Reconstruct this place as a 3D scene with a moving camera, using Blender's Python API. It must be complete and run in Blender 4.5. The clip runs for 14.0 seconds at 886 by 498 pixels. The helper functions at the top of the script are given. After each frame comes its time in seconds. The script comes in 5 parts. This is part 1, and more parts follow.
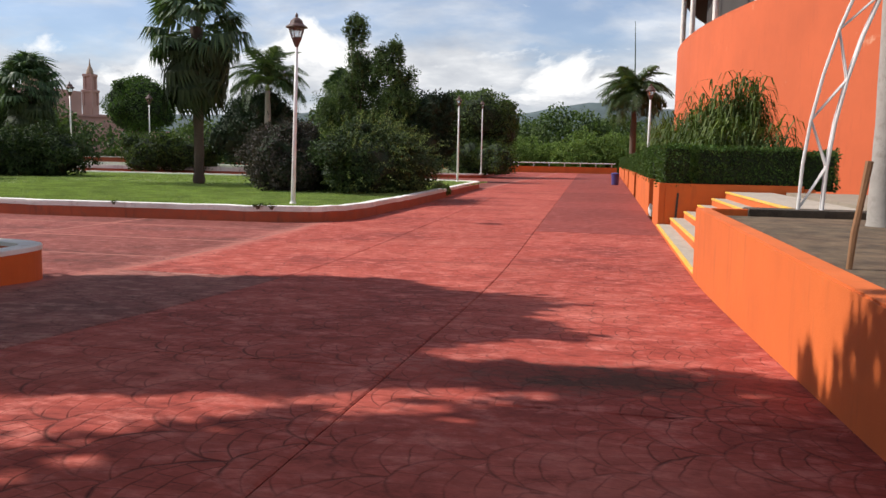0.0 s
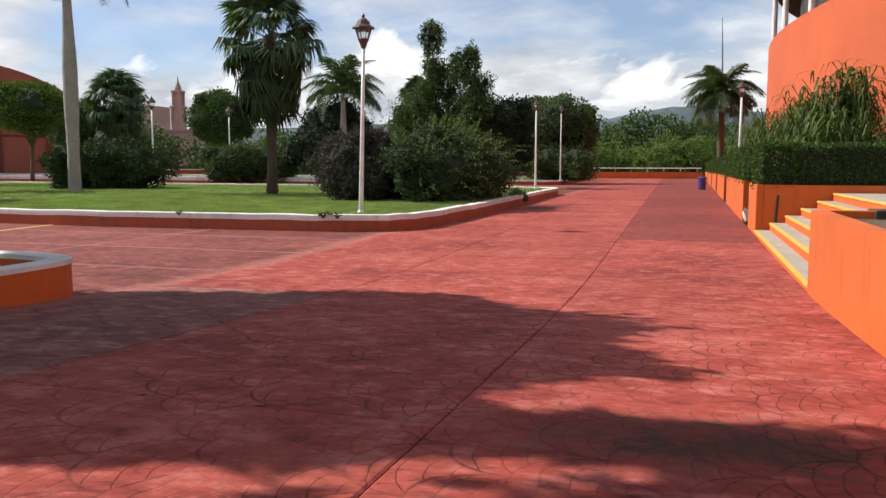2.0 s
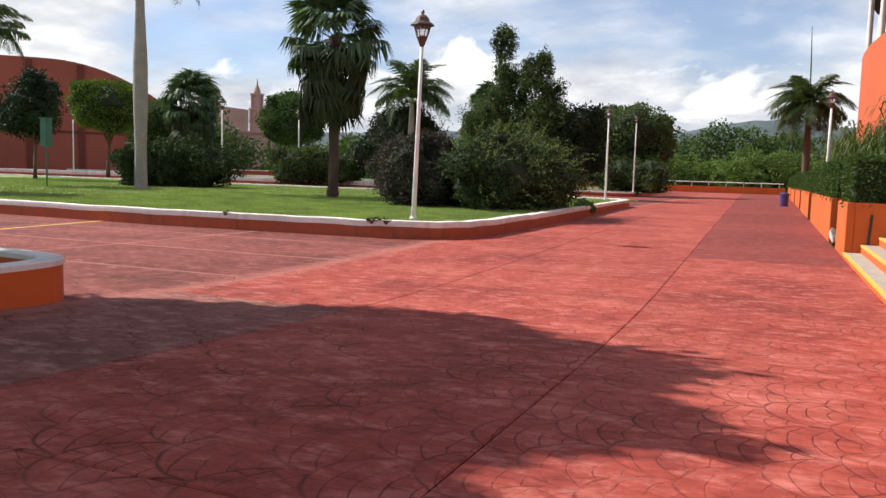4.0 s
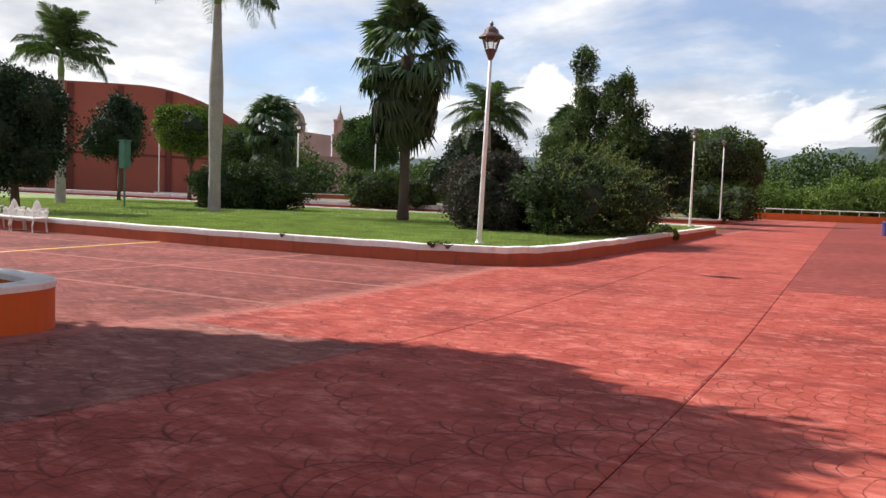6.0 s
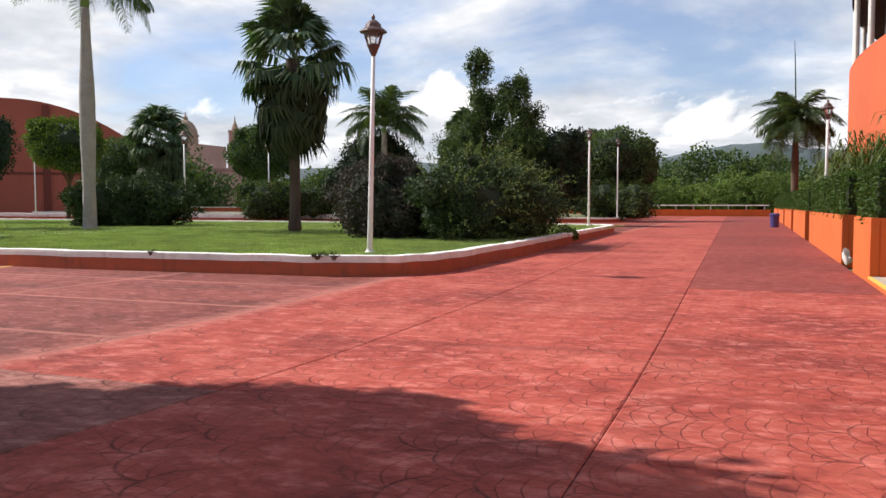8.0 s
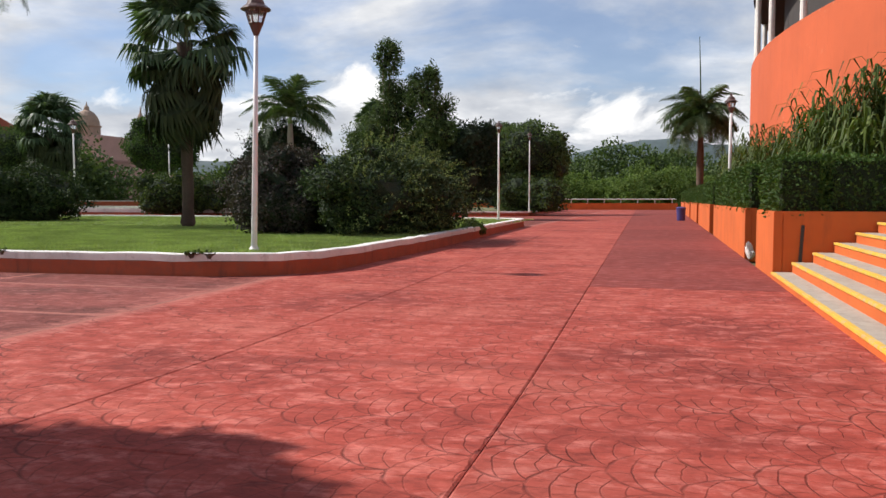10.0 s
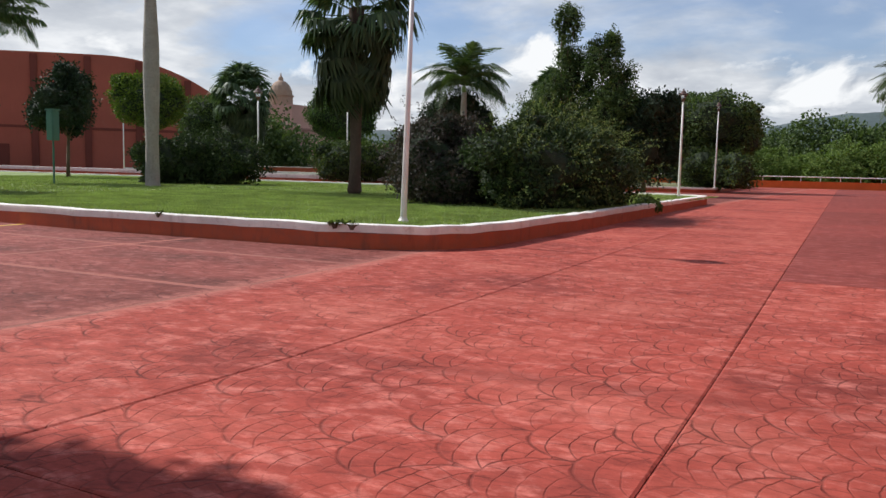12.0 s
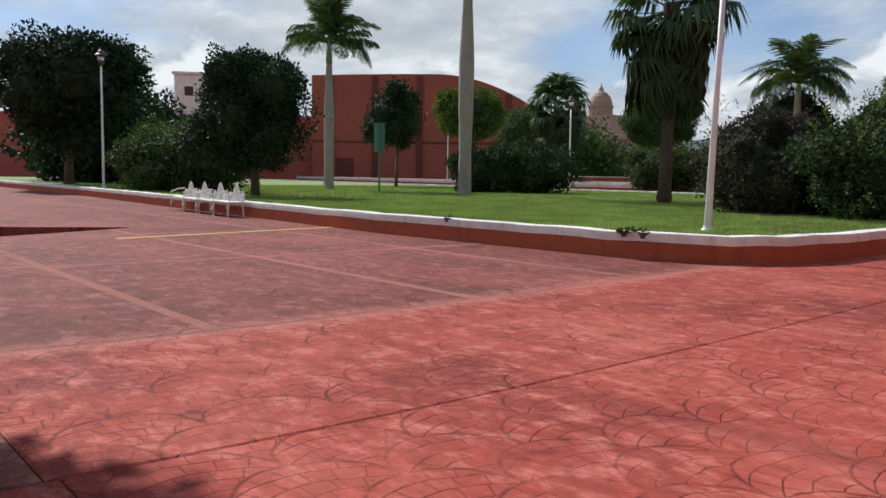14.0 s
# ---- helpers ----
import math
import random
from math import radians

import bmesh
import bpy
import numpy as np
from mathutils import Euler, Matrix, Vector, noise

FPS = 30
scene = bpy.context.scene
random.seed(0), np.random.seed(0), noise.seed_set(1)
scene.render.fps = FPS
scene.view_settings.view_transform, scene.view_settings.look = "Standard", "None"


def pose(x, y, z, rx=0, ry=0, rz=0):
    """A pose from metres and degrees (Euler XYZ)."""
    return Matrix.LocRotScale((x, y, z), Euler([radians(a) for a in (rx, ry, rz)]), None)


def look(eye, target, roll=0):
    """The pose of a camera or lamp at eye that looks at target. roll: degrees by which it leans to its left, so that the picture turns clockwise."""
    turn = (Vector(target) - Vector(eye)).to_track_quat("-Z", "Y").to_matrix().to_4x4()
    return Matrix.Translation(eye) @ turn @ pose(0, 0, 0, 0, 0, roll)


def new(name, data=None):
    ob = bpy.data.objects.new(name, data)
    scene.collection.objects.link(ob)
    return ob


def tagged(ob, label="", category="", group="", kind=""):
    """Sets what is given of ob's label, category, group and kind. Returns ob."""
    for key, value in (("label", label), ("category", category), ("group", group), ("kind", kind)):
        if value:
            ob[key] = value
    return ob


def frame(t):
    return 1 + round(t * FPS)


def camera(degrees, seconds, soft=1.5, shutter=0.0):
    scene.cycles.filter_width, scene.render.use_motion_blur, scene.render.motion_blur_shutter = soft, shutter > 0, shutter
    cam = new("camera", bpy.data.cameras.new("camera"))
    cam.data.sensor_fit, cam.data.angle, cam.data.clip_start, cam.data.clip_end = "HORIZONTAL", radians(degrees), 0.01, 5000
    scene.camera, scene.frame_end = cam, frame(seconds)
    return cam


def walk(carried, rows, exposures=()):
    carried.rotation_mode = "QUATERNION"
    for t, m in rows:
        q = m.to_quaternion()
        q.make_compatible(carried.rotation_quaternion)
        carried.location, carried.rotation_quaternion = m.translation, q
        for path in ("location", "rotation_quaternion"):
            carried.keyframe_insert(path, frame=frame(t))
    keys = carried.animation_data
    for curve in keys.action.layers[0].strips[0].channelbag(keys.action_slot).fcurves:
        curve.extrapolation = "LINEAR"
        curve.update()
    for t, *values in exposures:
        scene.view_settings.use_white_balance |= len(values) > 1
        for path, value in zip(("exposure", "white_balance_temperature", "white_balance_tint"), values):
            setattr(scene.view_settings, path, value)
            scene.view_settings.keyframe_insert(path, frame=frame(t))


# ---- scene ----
cam = camera(57.3, 14.0)
SKY, SUN = 0.062, 5.0
EXPOSURES = [(0, 0.20, 6450, 10), (2.5, 0.24, 6450, 10), (5, 0.40, 6500, 11), (8.5, 0.32, 6450, 11), (11, 0.03, 6350, 10), (12.5, 0.0, 6200, 9), (14, -0.10, 6100, 7)]
PATH = [
    (0, (4.199, -3.232, 1.839), (3.806, -1.284, 1.618), 1.1),
    (0.5, (4.155, -2.939, 1.797), (3.74, -0.994, 1.591), 0.5),
    (1, (4.174, -2.53, 1.755), (3.722, -0.591, 1.57), 0.7),
    (1.5, (4.094, -2.179, 1.699), (3.523, -0.276, 1.472), 1.2),
    (2, (4.038, -1.825, 1.723), (3.454, 0.077, 1.521), 0.1),
    (2.5, (4.062, -1.442, 1.725), (3.422, 0.443, 1.533), 0.4),
    (5, (3.939, 0.305, 1.603), (3.128, 2.124, 1.414), 2.1),
    (5.5, (3.783, 0.717, 1.574), (2.922, 2.513, 1.391), 2.1),
    (6, (3.772, 1.075, 1.564), (2.842, 2.841, 1.435), 2.1),
    (6.5, (3.644, 1.448, 1.565), (2.578, 3.135, 1.438), 2.4),
    (7, (3.484, 1.881, 1.55), (2.385, 3.549, 1.446), 0.8),
    (7.5, (3.545, 2.223, 1.57), (2.551, 3.955, 1.472), 0.9),
    (8, (3.496, 2.473, 1.522), (2.777, 4.337, 1.415), 0.0),
    (8.5, (3.55, 2.832, 1.532), (3.046, 4.765, 1.428), 0.0),
    (11, (3.608, 4.556, 1.487), (2.996, 6.455, 1.339), 0.1),
    (11.5, (3.581, 5.0, 1.514), (2.793, 6.829, 1.32), 1.2),
    (12, (3.447, 5.427, 1.497), (2.523, 7.19, 1.301), 1.3),
    (12.5, (3.449, 5.798, 1.462), (2.393, 7.486, 1.272), 1.1),
    (13, (3.328, 6.159, 1.408), (2.131, 7.75, 1.217), 1.7),
    (13.5, (3.17, 6.537, 1.401), (1.844, 8.027, 1.256), 0.8),
    (14, (3.052, 6.828, 1.339), (1.528, 8.11, 1.156), 0.9),
]
walk(cam, [(t, look(e, g, r)) for t, e, g, r in PATH], EXPOSURES)

# ---- light ----
world = bpy.data.worlds.new("sky")
scene.world = world
world.use_nodes = True
wt = world.node_tree
for n in list(wt.nodes):
    wt.nodes.remove(n)
SUN_ELEV, SUN_AZ = radians(43), radians(-88)  # azimuth clockwise from +y
CLOUD_SEED = 3.7


def wnode(kind, **kw):
    n = wt.nodes.new(kind)
    for k, v in kw.items():
        if k in n.inputs:
            n.inputs[k].default_value = v
    return n


w_sky = wnode("ShaderNodeTexSky")
w_sky.sky_type, w_sky.sun_disc = "NISHITA", False
w_sky.sun_elevation, w_sky.sun_rotation = SUN_ELEV, SUN_AZ
w_sky.air_density, w_sky.dust_density, w_sky.ozone_density = 1.0, 0.4, 3.0
w_co = wnode("ShaderNodeTexCoord")


def wmath(op, *vals):
    n = wt.nodes.new("ShaderNodeMath")
    n.operation = op
    for i, v in enumerate(vals):
        if isinstance(v, (int, float)):
            n.inputs[i].default_value = v
        else:
            wt.links.new(v, n.inputs[i])
    return n.outputs[0]


def wramp(fac, stops):
    r = wt.nodes.new("ShaderNodeValToRGB")
    e = r.color_ramp.elements
    while len(e) < len(stops):
        e.new(0.5)
    for el, (p, c) in zip(e, stops):
        el.position, el.color = p, (*c, 1)
    wt.links.new(fac, r.inputs[0])
    return r.outputs[0]


def wmix(fac, a, b, mode="MIX"):
    m = wt.nodes.new("ShaderNodeMix")
    m.data_type, m.blend_type = "RGBA", mode
    for sock, v in (("Factor", fac), ("A", a), ("B", b)):
        if isinstance(v, (int, float)):
            m.inputs[sock].default_value = v
        elif isinstance(v, tuple):
            m.inputs[sock].default_value = (*v, 1)
        else:
            wt.links.new(v, m.inputs[sock])
    return m.outputs["Result"]


# a broken cloud layer seen in perspective, thinner overhead, with heaped clouds low down
w_sep = wnode("ShaderNodeSeparateXYZ")
wt.links.new(w_co.outputs["Generated"], w_sep.inputs[0])
w_up = wmath("MAXIMUM", w_sep.outputs[2], 0.0)
w_den = wmath("ADD", w_up, 0.22)
w_layer = wnode("ShaderNodeCombineXYZ", Z=CLOUD_SEED)
wt.links.new(wmath("DIVIDE", w_sep.outputs[0], w_den), w_layer.inputs[0])
wt.links.new(wmath("DIVIDE", w_sep.outputs[1], w_den), w_layer.inputs[1])


def wnoise(vec, scale, detail, rough, dist=0.0):
    n = wnode("ShaderNodeTexNoise", Scale=scale, Detail=detail, Roughness=rough, Distortion=dist)
    wt.links.new(vec, n.inputs["Vector"])
    return n.outputs[0]


w_shape = wnoise(w_layer.outputs[0], 0.95, 9.0, 0.56, 0.3)
w_cover = wmath("ADD", w_shape, wmath("MULTIPLY", wmath("SUBTRACT", 0.34, w_up), 0.30))
w_mask = wramp(w_cover, [(0.40, (0.22, 0.22, 0.22)), (0.56, (1, 1, 1))])
w_tone = wmath("ADD", wmath("MULTIPLY", wnoise(w_layer.outputs[0], 1.9, 7.0, 0.55, 0.2), 0.65), wmath("MULTIPLY", wnoise(w_layer.outputs[0], 6.0, 5.0, 0.55), 0.35))
w_cloud = wramp(w_tone, [(0.36, (7.6, 8.0, 8.8)), (0.50, (10.2, 10.5, 11.0)), (0.64, (14.4, 14.4, 14.4))])
w_blue = wmix(1.0, w_sky.outputs[0], (1.55, 1.55, 1.7), "MULTIPLY")
w_air = wmix(w_mask, w_blue, w_cloud)
w_low = wnode("ShaderNodeMapping", Scale=(1.0, 1.0, 1.9), Location=(0.3, 0.1, 0.0))
wt.links.new(w_co.outputs["Generated"], w_low.inputs[0])
w_heap = wmath("SUBTRACT", wnoise(w_low.outputs[0], 7.0, 8.0, 0.55, 0.4), wmath("MULTIPLY", wmath("ABSOLUTE", wmath("SUBTRACT", w_up, 0.11)), 2.2))
w_puff = wramp(w_heap, [(0.50, (0, 0, 0)), (0.58, (1, 1, 1))])
w_all = wmix(w_puff, w_air, (15.5, 15.4, 15.2))
w_bg = wnode("ShaderNodeBackground", Strength=SKY)
w_out = wnode("ShaderNodeOutputWorld")
wt.links.new(w_all, w_bg.inputs[0])
wt.links.new(w_bg.outputs[0], w_out.inputs[0])

sun_data = bpy.data.lights.new("sun", "SUN")
sun_data.energy, sun_data.angle, sun_data.color = SUN, radians(0.6), (1.0, 0.945, 0.88)
sun = new("sun", sun_data)
SUN_DIR = Vector((math.sin(SUN_AZ) * math.cos(SUN_ELEV), math.cos(SUN_AZ) * math.cos(SUN_ELEV), math.sin(SUN_ELEV)))
sun.matrix_world = look(SUN_DIR * 300, (0, 0, 0))


# ---- materials ----
def material(name, build):
    m = bpy.data.materials.new(name)
    m.use_nodes = True
    nt = m.node_tree
    b = nt.nodes["Principled BSDF"]

    def node(kind, **kw):
        n = nt.nodes.new(kind)
        for k, v in kw.items():
            if k in n.inputs:
                n.inputs[k].default_value = v
        return n

    build(nt, b, node, nt.links.new)
    return m


def ramp(node, stops):
    r = node("ShaderNodeValToRGB")
    e = r.color_ramp.elements
    while len(e) < len(stops):
        e.new(0.5)
    for el, (p, c) in zip(e, stops):
        el.position = p
        el.color = (*c, 1) if len(c) == 3 else c
    return r


def mixed(node, link, fac, a, b, mode="MIX"):
    m = node("ShaderNodeMix")
    m.data_type, m.blend_type = "RGBA", mode
    for sock, v in (("Factor", fac), ("A", a), ("B", b)):
        if isinstance(v, (int, float)):
            m.inputs[sock].default_value = v
        elif isinstance(v, tuple):
            m.inputs[sock].default_value = (*v, 1)
        else:
            link(v, m.inputs[sock])
    return m.outputs["Result"]


def rough_paint(name, col, worn, stain, rough=0.75, grain=60.0, patch=0.7, wear=(0.58, 0.72), bump=0.25):
    """Painted plaster or metal: patchy paint, stains and fine grain."""
    def build(nt, b, node, link):
        co = node("ShaderNodeTexCoord")
        big = node("ShaderNodeTexNoise", Scale=patch, Detail=6.0, Roughness=0.62)
        fine = node("ShaderNodeTexNoise", Scale=grain, Detail=4.0, Roughness=0.6)
        mid = node("ShaderNodeTexNoise", Scale=patch * 5, Detail=8.0, Roughness=0.7)
        for n in (big, fine, mid):
            link(co.outputs["Object"], n.inputs["Vector"])
        r1 = ramp(node, [(0.35, (0, 0, 0)), (0.68, (1, 1, 1))])
        link(big.outputs[0], r1.inputs[0])
        c = mixed(node, link, r1.outputs[0], tuple(v * 0.86 for v in col), tuple(min(1, v * 1.1) for v in col))
        r2 = ramp(node, [(wear[0], (0, 0, 0)), (wear[1], (1, 1, 1))])
        link(mid.outputs[0], r2.inputs[0])
        c = mixed(node, link, r2.outputs[0], c, worn)
        st = node("ShaderNodeMapping", Scale=(2.2, 2.2, 0.35))
        link(co.outputs["Object"], st.inputs[0])
        sn = node("ShaderNodeTexNoise", Scale=1.6, Detail=7.0, Roughness=0.65)
        link(st.outputs[0], sn.inputs["Vector"])
        r3 = ramp(node, [(0.55, (0, 0, 0)), (0.8, (0.75, 0.75, 0.75))])
        link(sn.outputs[0], r3.inputs[0])
        c = mixed(node, link, r3.outputs[0], c, stain)
        link(c, b.inputs["Base Color"])
        b.inputs["Roughness"].default_value = rough
        bp = node("ShaderNodeBump", Strength=bump, Distance=0.01)
        link(fine.outputs[0], bp.inputs["Height"])
        link(bp.outputs[0], b.inputs["Normal"])
    return material(name, build)


def leaf_mat(name, dark, light, gloss=0.5, trans=0.25):
    def build(nt, b, node, link):
        g = node("ShaderNodeNewGeometry")
        o = node("ShaderNodeObjectInfo")
        r = ramp(node, [(0.0, dark), (0.55, tuple((a + c) / 2 for a, c in zip(dark, light))), (1.0, light)])
        link(g.outputs["Random Per Island"], r.inputs[0])
        co = node("ShaderNodeTexCoord")
        n = node("ShaderNodeTexNoise", Scale=1.1, Detail=3.0)
        link(co.outputs["Object"], n.inputs["Vector"])
        rr = ramp(node, [(0.3, (0.65, 0.65, 0.65)), (0.7, (1.2, 1.2, 1.1))])
        link(n.outputs[0], rr.inputs[0])
        c = mixed(node, link, 1.0, r.outputs[0], rr.outputs[0], "MULTIPLY")
        link(c, b.inputs["Base Color"])
        b.inputs["Roughness"].default_value = min(0.8, gloss + 0.15)
        b.inputs["Specular IOR Level"].default_value = 0.25
        tr = node("ShaderNodeBsdfTranslucent")
        c2 = mixed(node, link, 1.0, c, (1.05, 1.15, 0.5), "MULTIPLY")
        link(c2, tr.inputs[0])
        mx = node("ShaderNodeMixShader", Fac=trans)
        out = nt.nodes["Material Output"]
        link(b.outputs[0], mx.inputs[1])
        link(tr.outputs[0], mx.inputs[2])
        link(mx.outputs[0], out.inputs[0])
    return material(name, build)


def concrete_stamp(name, base, light, dark, fan=True):
    """Red stamped concrete: fans of small blocks in rings, worn paint, stains and grit."""
    R = 0.37

    def build(nt, b, node, link):
        g = node("ShaderNodeNewGeometry")
        oi = node("ShaderNodeObjectInfo")
        wob = node("ShaderNodeTexNoise", Scale=4.0, Detail=3.0)
        link(g.outputs["Position"], wob.inputs["Vector"])

        def m(op, a, c=None, d=None):
            n = node("ShaderNodeMath")
            n.operation = op
            for i, v in enumerate((a, c, d)):
                if v is None:
                    continue
                if isinstance(v, (int, float)):
                    n.inputs[i].default_value = v
                else:
                    link(v, n.inputs[i])
            return n.outputs[0]

        sx = node("ShaderNodeSeparateXYZ")
        link(g.outputs["Position"], sx.inputs[0])
        wv = m("MULTIPLY", m("SUBTRACT", wob.outputs[0], 0.5), 0.22)
        u = m("ADD", m("DIVIDE", sx.outputs[1], R), wv)          # across the fans
        v = m("ADD", m("DIVIDE", m("MULTIPLY", sx.outputs[0], -1.0), R), wv)   # the way the fans open
        row = m("FLOOR", v)
        picked = []
        for k in (-1, 0):   # the lower row lies over the one above it
            rk = m("SUBTRACT", row, float(k))
            off = m("PINGPONG", rk, 1.0)
            uk = m("ADD", u, off)
            du = m("SUBTRACT", m("MODULO", m("ADD", uk, 1001.0), 2.0), 1.0)
            dv = m("SUBTRACT", v, rk)
            dk = m("SQRT", m("ADD", m("MULTIPLY", du, du), m("MULTIPLY", dv, dv)))
            tip = m("ADD", dv, 1.0)
            fk = m("SQRT", m("ADD", m("MULTIPLY", du, du), m("MULTIPLY", tip, tip)))
            ak = m("ARCTAN2", du, tip)
            if not picked:
                picked = [dk, fk, ak]
            else:
                inside = m("LESS_THAN", dk, 1.0)
                rest = m("SUBTRACT", 1.0, inside)
                edge = m("ABSOLUTE", m("SUBTRACT", dk, 1.0))
                picked = [m("ADD", m("MULTIPLY", a, rest), m("MULTIPLY", b2, inside)) for a, b2 in zip(picked, (dk, fk, ak))]
        dist, fan_d, ang = picked
        rings = m("MULTIPLY", fan_d, 3.0)
        ring_line = m("SUBTRACT", 0.5, m("ABSOLUTE", m("SUBTRACT", m("FRACT", rings), 0.5)))
        ring_id = m("FLOOR", rings)
        seg = m("ADD", m("MULTIPLY", ang, m("ADD", m("MULTIPLY", ring_id, 0.75), 1.0)), m("MULTIPLY", ring_id, 0.5))
        seg_line = m("ADD", m("MULTIPLY", m("SUBTRACT", 0.5, m("ABSOLUTE", m("SUBTRACT", m("FRACT", seg), 0.5))), 1.0), 0.018)
        line = m("MINIMUM", m("MINIMUM", m("ADD", ring_line, 0.006), seg_line), m("MULTIPLY", edge, 1.5))
        gr = ramp(node, [(0.0, (1, 1, 1)), (0.03, (0.6, 0.6, 0.6)), (0.07, (0, 0, 0))])
        link(line, gr.inputs[0])
        # how clearly the stamp is pressed, patch by patch
        pn = node("ShaderNodeTexNoise", Scale=1.3, Detail=7.0, Roughness=0.75)
        link(g.outputs["Position"], pn.inputs["Vector"])
        pr = ramp(node, [(0.38, (0.05, 0.05, 0.05)), (0.6, (1.0, 1.0, 1.0))])
        link(pn.outputs[0], pr.inputs[0])
        groove = m("MULTIPLY", gr.outputs[0], pr.outputs[0]) if fan else m("MULTIPLY", gr.outputs[0], 0.12)

        stretch = node("ShaderNodeMapping", Scale=(0.7, 1.0, 1.0))
        link(g.outputs["Position"], stretch.inputs[0])
        big = node("ShaderNodeTexNoise", Scale=0.55, Detail=7.0, Roughness=0.6)
        link(stretch.outputs[0], big.inputs["Vector"])
        mid = node("ShaderNodeTexNoise", Scale=4.5, Detail=8.0, Roughness=0.72)
        link(stretch.outputs[0], mid.inputs["Vector"])
        fine = node("ShaderNodeTexNoise", Scale=85.0, Detail=3.0, Roughness=0.6)
        link(g.outputs["Position"], fine.inputs["Vector"])
        r1 = ramp(node, [(0.33, dark), (0.5, base), (0.7, light)])
        link(big.outputs[0], r1.inputs[0])
        r2 = ramp(node, [(0.50, (0, 0, 0)), (0.66, (0.8, 0.8, 0.8))])
        link(mid.outputs[0], r2.inputs[0])
        c = mixed(node, link, r2.outputs[0], r1.outputs[0], tuple(min(1, a * 1.2 + 0.045) for a in light))
        scuff = node("ShaderNodeTexNoise", Scale=11.0, Detail=6.0, Roughness=0.7)
        link(stretch.outputs[0], scuff.inputs["Vector"])
        r5 = ramp(node, [(0.36, (0.84, 0.83, 0.83)), (0.52, (1, 1, 1)), (0.68, (1.2, 1.22, 1.22))])
        link(scuff.outputs[0], r5.inputs[0])
        c = mixed(node, link, 1.0, c, r5.outputs[0], "MULTIPLY")
        r4 = ramp(node, [(0.30, (0.8, 0.8, 0.8)), (0.45, (0, 0, 0))])
        link(mid.outputs[0], r4.inputs[0])
        c = mixed(node, link, r4.outputs[0], c, tuple(a * 0.62 for a in dark))
        # a dark brown patch: algae stain with cast shade put into its colour
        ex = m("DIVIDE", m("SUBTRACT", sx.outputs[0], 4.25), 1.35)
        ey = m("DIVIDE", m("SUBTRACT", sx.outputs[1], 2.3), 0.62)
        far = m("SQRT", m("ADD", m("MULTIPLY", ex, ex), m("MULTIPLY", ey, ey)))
        patch_mask = m("ADD", m("SUBTRACT", 1.0, far), m("MULTIPLY", m("SUBTRACT", mid.outputs[0], 0.5), 3.2))
        stain_shade = ramp(node, [(0.1, (0, 0, 0)), (0.85, (0.92, 0.92, 0.92))])
        link(patch_mask, stain_shade.inputs[0])
        c = mixed(node, link, stain_shade.outputs[0], c, (0.062, 0.034, 0.023))
        # pale dust and wear along the western joint
        wd = m("ABSOLUTE", m("ADD", m("ADD", sx.outputs[0], 2.5), m("MULTIPLY", m("MINIMUM", sx.outputs[1], 18.0), 0.065)))
        worn = m("ADD", m("SUBTRACT", 1.0, m("DIVIDE", wd, 0.42)), m("MULTIPLY", m("SUBTRACT", mid.outputs[0], 0.5), 2.2))
        rw = ramp(node, [(0.1, (0, 0, 0)), (1.0, (0.7, 0.7, 0.7))])
        link(worn, rw.inputs[0])
        c = mixed(node, link, rw.outputs[0], c, (0.46, 0.17, 0.135))
        # a long dark water mark across the middle slabs
        my = m("DIVIDE", m("ABSOLUTE", m("SUBTRACT", m("SUBTRACT", sx.outputs[1], 10.6), m("MULTIPLY", sx.outputs[0], 0.12))), 0.28)
        mx2 = m("MAXIMUM", m("SUBTRACT", m("ABSOLUTE", m("SUBTRACT", sx.outputs[0], 1.4)), 1.3), 0.0)
        mark = m("ADD", m("SUBTRACT", 1.0, m("ADD", my, mx2)), m("MULTIPLY", m("SUBTRACT", mid.outputs[0], 0.5), 2.0))
        rm = ramp(node, [(0.1, (0, 0, 0)), (0.9, (0.5, 0.5, 0.5))])
        link(mark, rm.inputs[0])
        c = mixed(node, link, rm.outputs[0], c, tuple(a * 0.75 for a in dark))
        rv = ramp(node, [(0.0, (0.88, 0.88, 0.88)), (1.0, (1.1, 1.08, 1.08))])
        link(oi.outputs["Random"], rv.inputs[0])
        c = mixed(node, link, 1.0, c, rv.outputs[0], "MULTIPLY")
        c = mixed(node, link, m("MULTIPLY", groove, 0.85), c, (0.055, 0.014, 0.011))
        link(c, b.inputs["Base Color"])
        b.inputs["Roughness"].default_value = 0.8
        b.inputs["Specular IOR Level"].default_value = 0.12
        h = m("ADD", m("MULTIPLY", groove, -1.0), m("ADD", m("MULTIPLY", fine.outputs[0], 0.12), m("MULTIPLY", mid.outputs[0], 0.35)))
        bp = node("ShaderNodeBump", Strength=0.55, Distance=0.012)
        link(h, bp.inputs["Height"])
        link(bp.outputs[0], b.inputs["Normal"])
    return material(name, build)


